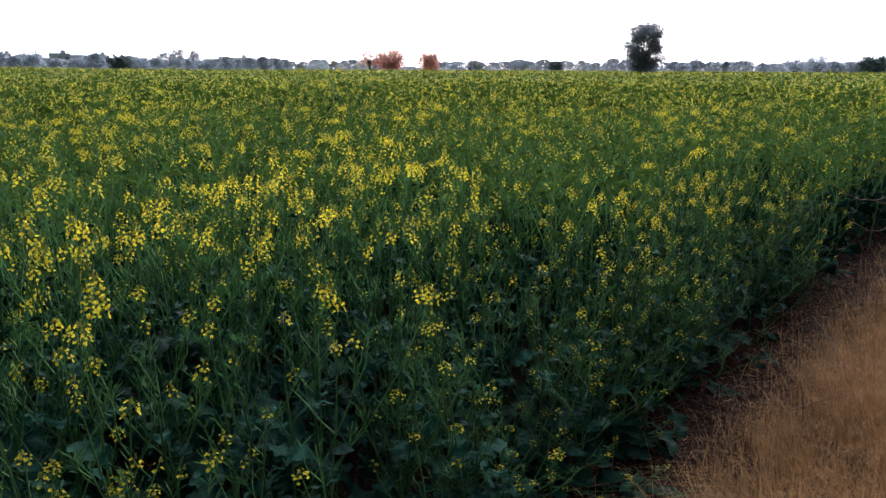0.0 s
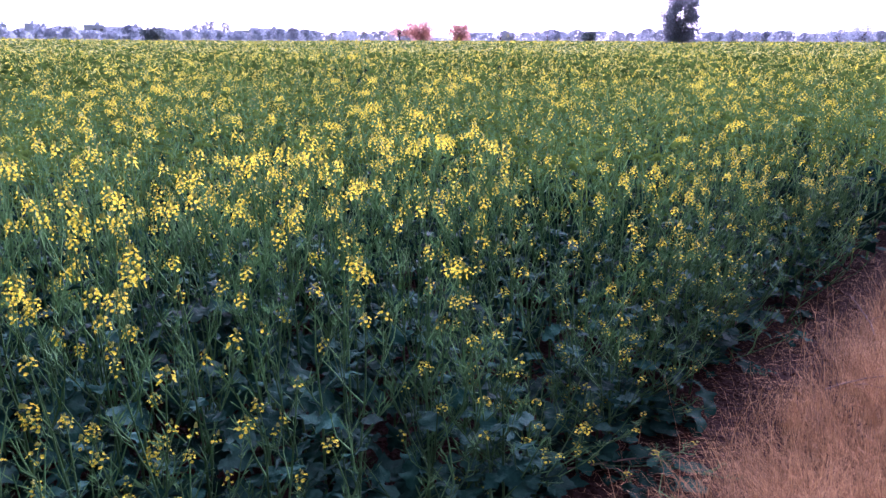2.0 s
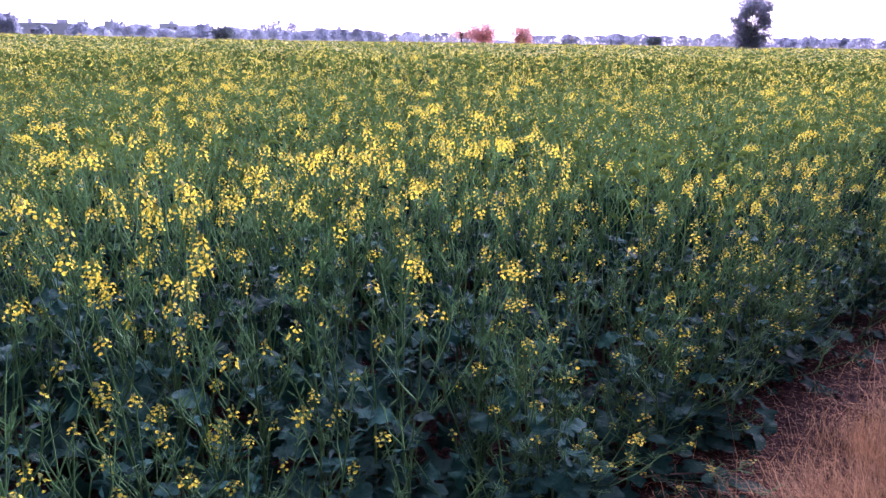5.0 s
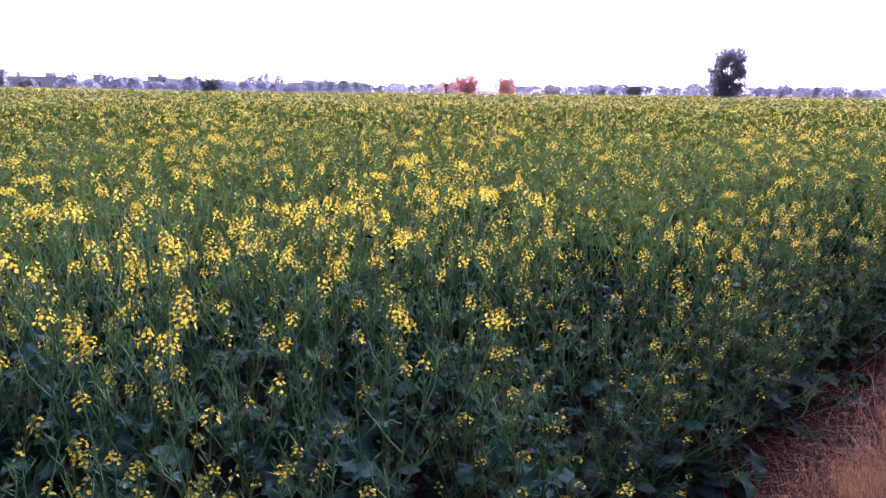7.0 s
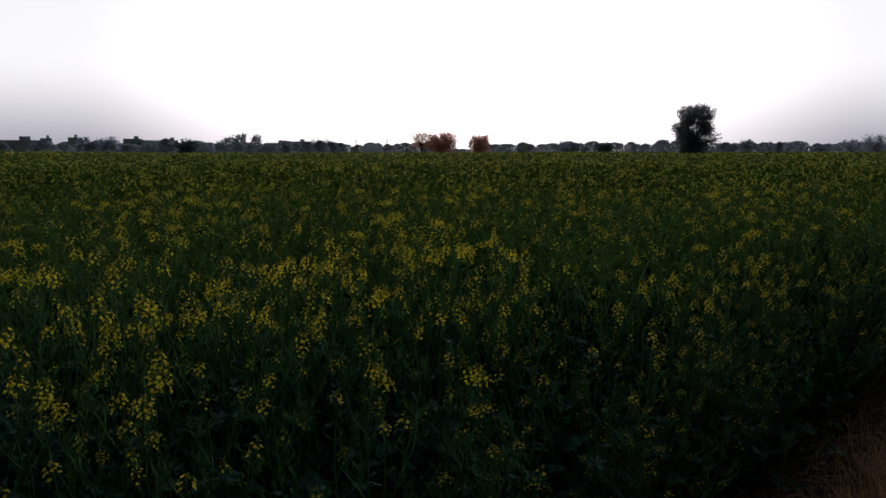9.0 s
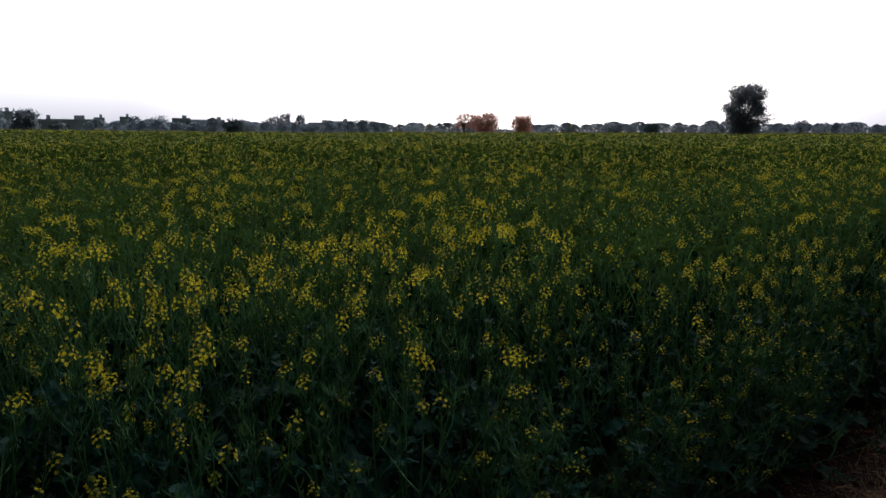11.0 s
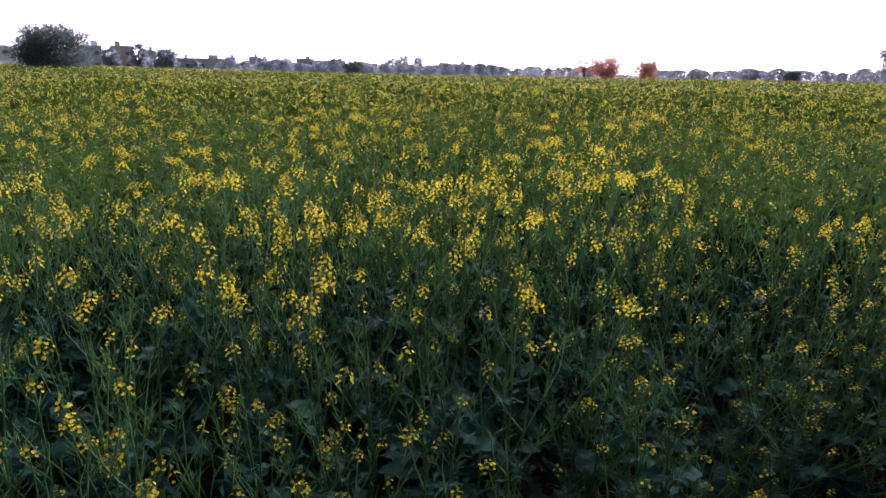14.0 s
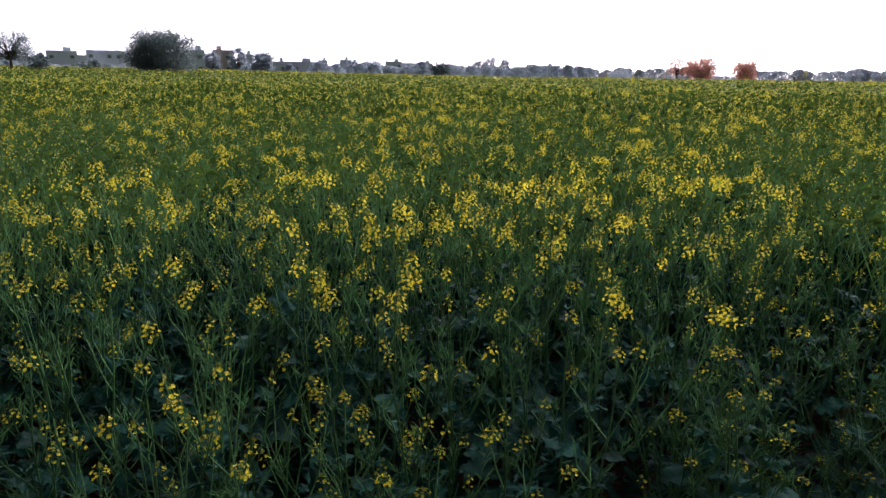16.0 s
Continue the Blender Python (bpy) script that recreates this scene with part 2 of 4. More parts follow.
# ---- the mustard plants ----
NEAR = 3.35


def in_field(x, y, inset=0.0):
    ragged = 0.16 * noise.noise(Vector((x * 2.3, y * 2.3, 7.0)))
    return y - 1.14 * x > 1.58 + inset + ragged + 0.4 * max(0.0, -x) - 0.1 * max(0.0, x - 1.5)


def leaf_geo(length, width, r, slot=0, lobes=3):
    """A lyrate mustard leaf along +x: a stalk with small side lobes, a broad scalloped end lobe, a sunken midrib and a drooping tip."""
    g = Geo()
    left, mid, right = [], [], []
    n = 18
    curl, wave, twist = r.uniform(0.2, 0.65), r.uniform(0, 6.28), r.uniform(-0.25, 0.25)
    for i in range(n + 1):
        u = i / n
        x = length * (0.16 + 0.84 * u)
        lobed = 0.34 + 0.22 * math.cos(2 * math.pi * lobes * u / 0.48)
        broad = math.sin(math.pi * min(1.0, max(0.0, (u - 0.30) / 0.70)) ** 0.8) ** 0.6 if u > 0.30 else 0.0
        full = max(lobed * (0.4 + u) if u < 0.48 else 0.0, broad)
        z = length * (0.24 * u - curl * u * u)
        mid.append(Vector((x, 0, z - 0.10 * width * full)))
        for row, s in ((left, 1), (right, -1)):
            half = width * full * (1 + 0.26 * math.sin(wave + 1.55 * i + s)) * r.uniform(0.92, 1.08) + 0.0012
            row.append(Vector((x + 0.02 * length * math.sin(3.1 * i + wave), s * half, z + half * (0.12 + s * twist + 0.30 * math.sin(wave + 0.9 * i * s)))))
    g.strip(left, mid, right, slot)
    g.tube([Vector((0, 0, -0.02)), Vector((length * 0.18, 0, 0.002)), mid[7]], [0.0034, 0.0028, 0.0012], 3, 1)
    return g


def flower(g, p, axis, size, r, full=True):
    """Four petals round a small centre."""
    a = axis.orthogonal().normalized()
    a = Matrix.Rotation(r.uniform(0, 6.28), 3, axis) @ a
    b = axis.cross(a)
    for k in range(4):
        d, e = ((a, b), (b, -a), (-a, -b), (-b, a))[k]
        lift = r.uniform(0.2, 1.1)
        tip = (d + axis * lift).normalized() * size
        if full:
            g.face([p, p + tip * 0.7 + e * size * 0.52, p + tip * 1.05, p + tip * 0.7 - e * size * 0.52], 2)
        else:
            g.face([p, p + tip + e * size * 0.6, p + tip - e * size * 0.6], 2)


def cluster_geo(count, spreadout, tall, r, full=True, size=0.0057):
    """A raceme: a knot of green buds on top, cupped open flowers on thin stalks below it, thinning out down the stem."""
    g = Geo()
    top = Vector((0, 0, tall))
    g.tube([Vector((0, 0, -0.01)), top], [0.0013, 0.0009], 3, 1)
    for i in range(count):
        u = ((i + r.random()) / count) ** 0.75
        w = i * 2.4 + r.uniform(-0.4, 0.4)
        rad = spreadout * (0.55 + 0.45 * (1 - u)) * r.uniform(0.7, 1.25)
        z = tall * (0.12 + 0.84 * u)
        p = Vector((rad * math.cos(w), rad * math.sin(w), z))
        ax = Vector((math.cos(w), math.sin(w), r.uniform(0.3, 1.5))).normalized()
        flower(g, p, ax, size * r.uniform(0.8, 1.2), r, full)
        if full:
            q = Vector((0, 0, z - rad * 0.6))
            s = Vector((-math.sin(w), math.cos(w), 0)) * 0.0007
            g.face([q - s, q + s, p], 1)
    for i in range(max(5, count // 2) if full else 2):
        w = r.uniform(0, 6.28)
        rad = spreadout * 0.32 * r.random()
        p = Vector((rad * math.cos(w), rad * math.sin(w), tall * 1.04 + r.uniform(-0.004, 0.008)))
        s = 0.0034
        a, b, c = Vector((s, 0, 0)), Vector((-s * 0.5, s * 0.87, 0)), Vector((-s * 0.5, -s * 0.87, 0))
        u1, u2 = p + Vector((0, 0, 2 * s)), p - Vector((0, 0, s))
        for q1, q2 in ((a, b), (b, c), (c, a)):
            g.face([p + q1, p + q2, u1], 3)
            g.face([p + q2, p + q1, u2], 3)
    return g


def plant_frame(r, high, branches, first=0.28):
    """The stem and branches of a plant: lines of points, with the branch tips and their directions."""
    lines, tips = [], []
    bend = Vector((r.uniform(-0.06, 0.06), r.uniform(-0.06, 0.06), 0))
    main = [Vector((0, 0, -0.03)) + bend * (u * u) * 1.2 + Vector((r.uniform(-1, 1), r.uniform(-1, 1), 0)) * 0.006 * (u > 0) + Vector((0, 0, high * u)) for u in (0, 0.2, 0.4, 0.6, 0.8, 1.0)]
    lines.append((main, [0.0056, 0.0050, 0.0042, 0.0034, 0.0025, 0.0017]))
    tips.append((main[-1], (main[-1] - main[-2]).normalized()))
    for k in range(branches):
        u = first + (0.78 - first) * (k + r.random()) / branches
        i = min(4, int(u * 5))
        p = main[i].lerp(main[i + 1], u * 5 - i)
        w = k * 2.4 + r.uniform(-0.5, 0.5)
        out = Vector((math.cos(w), math.sin(w), 0))
        rise = max(0.12, high * r.uniform(0.6, 1.0) - p.z)
        go = rise * r.uniform(0.28, 0.55)
        pts = [p, p + out * go * 0.45 + Vector((0, 0, rise * 0.33)), p + out * go * 0.8 + Vector((0, 0, rise * 0.68)), p + out * go + Vector((r.uniform(-0.02, 0.02), r.uniform(-0.02, 0.02), rise))]
        lines.append((pts, [0.0029, 0.0025, 0.0020, 0.0015]))
        tips.append((pts[-1], (pts[-1] - pts[-2]).normalized()))
        for _ in range(r.choice((1, 1, 2, 2))):
            q = pts[1].lerp(pts[2], r.random())
            v = w + r.choice((-1, 1)) * r.uniform(0.7, 1.3)
            o2 = Vector((math.cos(v), math.sin(v), 0))
            h2 = (pts[-1].z - q.z) * r.uniform(0.6, 1.0)
            p2 = [q, q + o2 * h2 * 0.28 + Vector((0, 0, h2 * 0.45)), q + o2 * h2 * 0.38 + Vector((0, 0, h2))]
            lines.append((p2, [0.0025, 0.0020, 0.0014]))
            tips.append((p2[-1], (p2[-1] - p2[-2]).normalized()))
    return lines, tips


def pods(g, pts, r, count, sides=True):
    """Thin green pods and stalks that stand off a branch below its flowers."""
    for _ in range(count):
        u = r.uniform(0.25, 0.98)
        p = pts[-2].lerp(pts[-1], u)
        w = r.uniform(0, 6.28)
        d = Vector((math.cos(w), math.sin(w), r.uniform(0.8, 1.8))).normalized()
        s = d.orthogonal().normalized() * 0.0017
        l = r.uniform(0.028, 0.06)
        g.face([p - s * 0.4, p + d * l * 0.6 - s, p + d * l, p + d * l * 0.6 + s], 1)


def small_leaves(g, lines, r, count, long=0.09, lit_slot=0):
    for _ in range(count):
        pts, _w = r.choice(lines)
        i = r.randrange(len(pts) - 1)
        p = pts[i].lerp(pts[i + 1], r.random())
        if p.z < 0.2:
            continue
        w = r.uniform(0, 6.28)
        d, e = Vector((math.cos(w), math.sin(w), 0)), Vector((-math.sin(w), math.cos(w), 0))
        l, b = long * r.uniform(0.5, 1.2), long * r.uniform(0.08, 0.16)
        up = r.uniform(0.2, 0.9)
        m1, m2 = p + d * l * 0.5 + Vector((0, 0, l * up * 0.5)), p + d * l + Vector((0, 0, l * (up - 0.5)))
        g.face([p, m1 + e * b, m2, m1 - e * b], lit_slot if p.z > 0.55 else 0)


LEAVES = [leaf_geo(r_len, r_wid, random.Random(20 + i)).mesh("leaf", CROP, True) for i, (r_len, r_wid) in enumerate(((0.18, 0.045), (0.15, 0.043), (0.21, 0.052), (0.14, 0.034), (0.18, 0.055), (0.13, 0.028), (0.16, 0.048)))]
FULL = [cluster_geo(c, w, t, random.Random(40 + i)).mesh("flower_head", CROP) for i, (c, w, t) in enumerate(((17, 0.025, 0.046), (23, 0.029, 0.054), (12, 0.022, 0.044), (25, 0.026, 0.070)))]
THIN = [cluster_geo(c, w, t, random.Random(60 + i)).mesh("flower_head", CROP) for i, (c, w, t) in enumerate(((5, 0.014, 0.045), (8, 0.017, 0.055), (4, 0.013, 0.06), (9, 0.018, 0.07)))]
MAIN_TIP = {}
PLANT_GROUP = "mustard plants at the field edge"


def mustard_plant(seed, high=1.0, branches=7, leaves=9, rich=0.5, bare=0.15, crowned=False, low=0.28, label="tall green mustard plant with yellow flower clusters, rooted in soil"):
    r = random.Random(seed)
    ob = thing("mustard_plant", label, "mustard plant", PLANT_GROUP)
    lines, tips = plant_frame(r, high, branches, 0.28 if low > 0.04 else 0.10)
    MAIN_TIP[ob] = tips[0][0]
    g = Geo()
    for k, (pts, radii) in enumerate(lines):
        g.tube(pts, radii, 5 if k == 0 else 3, 1)
        if k:
            pods(g, pts, r, r.randint(4, 8))
    pods(g, lines[0][0], r, 8)
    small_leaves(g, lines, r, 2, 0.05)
    part("stem", g.mesh("stem", CROP, True), ob)
    for k in range(leaves):
        z = high * (low + (0.66 - low) * (k + r.random()) / leaves)
        big = 1.35 - 0.75 * k / leaves
        m = pose(0, 0, z, r.uniform(-35, 35), r.uniform(-45, 20), k * 137.5 + r.uniform(-30, 30)) @ Matrix.Scale(big * r.uniform(0.55, 0.95), 4)
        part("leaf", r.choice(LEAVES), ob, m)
    for k, (p, d) in enumerate(tips):
        if r.random() < bare and k:
            continue
        me = r.choice(FULL) if r.random() < rich else FULL[2] if crowned and k == 0 else r.choice(THIN)
        m = Matrix.Translation(p) @ d.to_track_quat("Z", "Y").to_matrix().to_4x4() @ Matrix.Scale(r.uniform(0.8, 1.15), 4)
        part("flower_head", me, ob, m)
    return ob


def is_near(x, y):
    """Whether a plant stands close by, or along the open edge, and is built as a thing of its own."""
    d = math.hypot(x, y)
    return d < NEAR or (d < 5.2 and x > 0 and not in_field(x, y, 0.8))


def field_places(near, far, step, seed, single=False):
    """A jittered grid of rooting places in the wedge of the field before the path."""
    gen = random.Random(seed)
    out = []
    n = int(far / step) + 1
    for j in range(-n, n + 1):
        for i in range(-n, n + 1):
            x, y = (i + gen.uniform(-0.45, 0.45)) * step, (j + gen.uniform(-0.45, 0.45)) * step
            d, b = math.hypot(x, y), math.degrees(math.atan2(x, y))
            if near <= d < far and -66 < b < 42 and in_field(x, y) and is_near(x, y) == single:
                out.append((x, y))
    return out


def edge_factor(x, y):
    """Plants stay lower along the open margin."""
    gap = (y - 1.14 * x - 1.3 - 0.4 * max(0.0, -x)) / 1.52
    return 0.68 + 0.32 * min(1.0, max(0.0, gap) / 0.8)


RICH = [mustard_plant(100 + i, 1.0, 6 + i % 3, 15 + i % 3, 0.5, 0.45, low=0.14) for i in range(5)]
HERO = [mustard_plant(160 + i, 1.0, 3 + i % 3, 12 + i % 3, 0.75, 0.60, low=0.12, label="tall mustard plant topped with dense yellow flower clusters") for i in range(4)]
SOLO = [mustard_plant(180 + i, 1.0, 4, 12 + i % 3, 0.04, 0.88, True, low=0.10, label="slender mustard plant with a single yellow flower head") for i in range(5)]
LOW = [mustard_plant(220 + i, 1.0, 7, 10 + i % 3, 0.02, 0.90, True, low=0.03, label="short branching mustard plant with small yellow flower heads") for i in range(4)]
PLAIN = [mustard_plant(120 + i, 1.0, 6 + i % 3, 15 + i % 3, 0.05 + 0.05 * (i % 4), 0.62, low=0.12) for i in range(9)]
EDGE = [mustard_plant(140 + i, 1.0, 10 + i % 3, 12 + i % 3, 0.03, 0.76, low=0.03, label="low leafy mustard plant with few yellow flowers, rooted in soil") for i in range(6)]
LEAFY = [mustard_plant(190 + i, 1.0, 3 + i % 2, 13 + i % 3, 0.0, 0.85, low=0.05, label="leafy green mustard plant with hardly any flowers") for i in range(5)]
# where single flower heads stand out of the crop: place and height
FULL_HEADS = [(-1.47, 2, 1.09), (-1.36, 1.94, 1.09), (-1.11, 1.8, 1.09), (-1.12, 1.72, 1.05), (-1.58, 2.92, 1.09), (-1, 1.7, 0.99), (-1.16, 1.46, 0.97), (-1.99, 4.42, 1.09),
              (-1.47, 4.03, 1.09), (-0.71, 2.08, 1.09), (-1, 1.3, 0.89), (-0.89, 1.42, 0.89), (-0.75, 1.24, 0.81), (-1.04, 5.59, 1.09), (-0.46, 3.14, 1.09), (-0.15, 3.12, 1.09),
              (-0.57, 2.28, 1.09), (-0.53, 2.48, 1.09), (-0.57, 1.96, 1.01), (-0.37, 1.82, 0.91), (0.65, 2.82, 0.89), (0.97, 3.28, 0.91), (1.06, 3.12, 0.83), (-1.41, 1.22, 0.95),
              (-1.17, 1.09, 0.87), (-1.04, 0.99, 0.81), (-2.03, 1.69, 1.09), (-1.92, 1.48, 1.09)]
SMALL_HEADS = [(-1.44, 1.86, 1.09), (-1.6, 2.38, 1.09), (-1.46, 2.26, 1.09), (-1.32, 2.23, 1.09), (-1.1, 2.07, 1.09), (-1.04, 1.61, 0.97), (-1.18, 1.59, 1.01), (-0.95, 1.98, 1.09),
               (-0.88, 1.95, 1.07), (-0.73, 2.27, 1.09), (-0.69, 1.87, 0.99), (-0.76, 1.58, 0.93), (-0.59, 1.62, 0.89), (-0.92, 1.21, 0.83), (-0.65, 1.24, 0.79), (-0.58, 1.54, 0.85),
               (-0.31, 2.35, 1.07), (-0.2, 2.49, 1.07), (-0.4, 2.18, 1.01), (-0.27, 1.56, 0.79), (-0.23, 1.97, 0.93), (-0.1, 2.14, 0.93), (0.04, 2.25, 0.93), (0.15, 2.3, 0.93),
               (0.32, 2.81, 0.99), (0.14, 2.7, 1.05), (-0.02, 1.71, 0.79), (-0.04, 1.84, 0.85), (0.16, 1.96, 0.79), (0.08, 1.72, 0.69), (0.01, 1.64, 0.71)]
EDGE_HEADS = [(-0.17, 2.12, 0.93), (-0.32, 2.19, 1.01), (-0.41, 1.61, 0.85), (0.68, 3.15, 0.97), (0.59, 2.93, 0.93), (0.68, 3.37, 1.05), (0.84, 3.05, 0.91), (1.3, 3.59, 0.89),
              (1.5, 3.44, 0.77), (1.48, 3.35, 0.73), (1.18, 2.97, 0.67), (0.94, 2.69, 0.67), (1.26, 3.07, 0.45), (1.57, 3.4, 0.45), (0.5, 2.23, 0.63), (0.74, 2.49, 0.57),
              (1.04, 2.81, 0.37), (0.82, 2.55, 0.49), (0.63, 2.35, 0.41), (0.67, 2.41, 0.19), (0.61, 2.46, 0.79), (0.35, 2.2, 0.81), (1.33, 3.16, 0.59), (-1.53, 1.24, 0.97),
              (-1.27, 1.12, 0.91), (-1.23, 0.94, 0.81), (-1.12, 0.82, 0.75), (-1.17, 0.76, 0.67), (-1.04, 0.88, 0.75), (-1.49, 1.08, 0.93)]
LOW_HEADS = [(-0.6, 1.2, 0.63), (-0.73, 1.1, 0.69), (-0.69, 1.1, 0.59), (-0.33, 1.38, 0.55), (-0.83, 1.16, 0.73), (-0.07, 1.56, 0.55), (0.04, 1.67, 0.51), (0.21, 1.85, 0.41),
             (0.23, 1.9, 0.29), (0.18, 1.82, 0.29), (0.05, 1.68, 0.21), (0.76, 2.46, 0.09), (0.67, 2.08, 0.09), (-0.63, 1.17, 0.53)]
placed = []


def set_plant(x, y, high, kinds, tilt=5):
    k = rnd.choice(kinds)
    m = Matrix.Translation((x, y, ground_height(x, y))) @ pose(0, 0, 0, rnd.gauss(0, tilt), rnd.gauss(0, tilt), rnd.uniform(0, 360)) @ Matrix.Diagonal((0.95, 0.95, high, 1))
    placed.append((x, y))
    copy_thing(k, m)


def set_head(x, y, z, kinds):
    """A plant rooted so that the head of its main stem stands at x, y, z."""
    k = rnd.choice(kinds)
    turn = rnd.uniform(0, 360)
    tip = Matrix.Rotation(radians(turn), 3, "Z") @ MAIN_TIP[k]
    px, py = x - 0.95 * tip.x, y - 0.95 * tip.y
    foot = ground_height(px, py)
    m = Matrix.Translation((px, py, foot)) @ pose(0, 0, 0, 0, 0, turn) @ Matrix.Diagonal((0.95, 0.95, (z - foot) / tip.z, 1))
    placed.append((px, py))
    copy_thing(k, m)


for x, y, z in FULL_HEADS:
    set_head(x, y, z, HERO)
for x, y, z in SMALL_HEADS + EDGE_HEADS + LOW_HEADS:
    set_head(x, y, z, SOLO if z > 0.7 else LOW)
rooted = len(placed)
for x, y in field_places(0.5, 5.3, 0.185, 3, True):
    if min(math.hypot(x - a, y - b) for a, b in placed[:rooted]) > 0.10:
        if math.hypot(x, y) < 2.4 and rnd.random() < 0.12:
            continue
        k = edge_factor(x, y)
        patch = noise.noise(Vector((x * 1.1, y * 1.1, 2))) + rnd.uniform(-0.35, 0.35)
        kinds = LEAFY if x < -0.35 and math.hypot(x, y) < 2.3 and rnd.random() < 0.8 else EDGE if math.hypot(x, y) < 1.9 or k < 0.82 + rnd.uniform(-0.1, 0.1) else RICH if patch > (0.5 if x < 0.2 else 0.15) else PLAIN
        set_plant(x, y, k * rnd.uniform(0.80, 1.10), kinds)


# clumps that stand out from the ragged edge, a plant that leans over the bare soil, and tall ones that overtop the far crop
for x, y, high in ((1.08, 2.86, 0.50), (1.20, 2.95, 0.46), (1.00, 2.98, 0.62), (0.50, 2.28, 0.55), (0.30, 2.20, 0.5), (1.45, 3.32, 0.6), (2.05, 3.95, 0.6), (0.22, 2.02, 0.42), (0.40, 2.10, 0.36), (0.05, 1.86, 0.45), (0.62, 2.42, 0.5)):
    set_plant(x, y, high, EDGE, 6)
leaner = copy_thing(EDGE[1], Matrix.Translation((1.78, 3.52, ground_height(1.78, 3.52))) @ pose(0, 0, 0, 10, 24, 40) @ Matrix.Diagonal((0.8, 0.8, 0.66, 1)))
tagged(leaner, "mustard plant leaning out over the bare soil")
for bearing, far, high in ((-11.3, 11, 1.62), (-9.2, 10, 1.60), (-8.5, 12, 1.60), (-6.6, 10, 1.54), (-2.5, 11, 1.53), (2.4, 12, 1.57), (-12.2, 9, 1.45), (-20, 9, 1.42), (-26, 10, 1.42), (-1.3, 9, 1.46), (7, 11, 1.45), (-33, 10, 1.42)):
    p = polar(bearing, far)
    set_plant(p.x, p.y, high, RICH, 3)


for k in RICH + HERO + SOLO + LOW + PLAIN + EDGE + LEAFY:
    for ob in (*k.children, k):
        bpy.data.objects.remove(ob)


# ---- the crop beyond: joined, with fewer faces the farther it stands ----
def mid_plant(seed, counts):
    r = random.Random(seed)
    g = Geo()
    lines, tips = plant_frame(r, 1.0, 5)
    for pts, radii in lines:
        a, m, e = pts[0], pts[len(pts) // 2], pts[-1]
        s = Vector((r.uniform(-1, 1), r.uniform(-1, 1), 0)).normalized() * radii[0] * 1.35
        g.face([a - s, a + s, m + s * 0.7, m - s * 0.7], 1)
        g.face([m - s * 0.7, m + s * 0.7, e], 4)
    for k in range(10):
        z = 0.06 + 0.46 * (k + r.random()) / 10
        w = k * 2.4 + r.random()
        d, e = Vector((math.cos(w), math.sin(w), 0)), Vector((-math.sin(w), math.cos(w), 0))
        up = Vector((0, 0, 1))
        l, b, p = r.uniform(0.11, 0.20), r.uniform(0.026, 0.046), Vector((0, 0, z)) + d * 0.03
        rise, droop = r.uniform(-0.1, 0.5) * l, r.uniform(-0.6, 0.1) * l
        m1, m2, tip = p + d * l * 0.4 + up * rise * 0.7, p + d * l * 0.75 + up * rise, p + d * l + up * droop
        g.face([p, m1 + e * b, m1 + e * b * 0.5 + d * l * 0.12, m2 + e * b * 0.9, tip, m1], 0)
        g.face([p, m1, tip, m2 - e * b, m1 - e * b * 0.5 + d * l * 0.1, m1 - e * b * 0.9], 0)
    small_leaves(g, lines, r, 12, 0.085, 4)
    for pts, _w in lines[1:]:
        pods(g, pts, r, 4)
    for p, d in tips:
        rich = counts[0] > 6
        if r.random() < (0.5 if rich else 0.70) or (rich and p.z < 0.78):
            continue
        if rich:
            p = Vector((p.x * 0.6, p.y * 0.6, p.z))
        c = cluster_geo(r.choice(counts), r.uniform(0.026, 0.036) if rich else 0.018, r.uniform(0.045, 0.07), r, False, 0.0067 if rich else 0.0060)
        v, f, m = c.arrays()
        k = len(g.v)
        g.v += [tuple(Vector(q) + p) for q in v]
        g.f += [tuple(int(i) + k for i in t) for t in f]
        g.m += [int(i) for i in m]
    return g.arrays()


def far_plant(seed, heads, petals, size, blades):
    r = random.Random(seed)
    g = Geo()
    for k in range(blades):
        w = r.uniform(0, 6.28)
        d, e = Vector((math.cos(w), math.sin(w), 0)), Vector((-math.sin(w), math.cos(w), 0))
        h, o, b = r.uniform(0.75, 0.98), r.uniform(0.03, 0.2), r.uniform(0.012, 0.03)
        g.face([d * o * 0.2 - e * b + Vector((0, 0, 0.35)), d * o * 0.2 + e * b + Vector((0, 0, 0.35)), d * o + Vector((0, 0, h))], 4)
    for k in range(blades):
        w = r.uniform(0, 6.28)
        d, e = Vector((math.cos(w), math.sin(w), 0)), Vector((-math.sin(w), math.cos(w), 0))
        z, l, b = r.uniform(0.4, 0.93), r.uniform(0.06, 0.16), r.uniform(0.012, 0.03)
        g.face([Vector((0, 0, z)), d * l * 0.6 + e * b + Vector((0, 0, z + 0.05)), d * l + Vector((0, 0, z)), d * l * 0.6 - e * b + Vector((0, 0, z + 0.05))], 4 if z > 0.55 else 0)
    for k in range(heads):
        w, rad = r.uniform(0, 6.28), 0.2 * math.sqrt(r.random())
        c = Vector((rad * math.cos(w), rad * math.sin(w), r.uniform(0.78, 1.02)))
        for _ in range(petals):
            p = c + Vector((r.gauss(0, 1), r.gauss(0, 1), r.gauss(0, 1.4))) * size * 1.15
            a = Vector((r.gauss(0, 1), r.gauss(0, 1), r.gauss(0, 1))).normalized()
            b = a.orthogonal().normalized()
            g.face([p - a * size, p + b * size * 0.8, p + a * size, p - b * size * 0.8], 2 if r.random() < 0.45 else 3)
    return g.arrays()


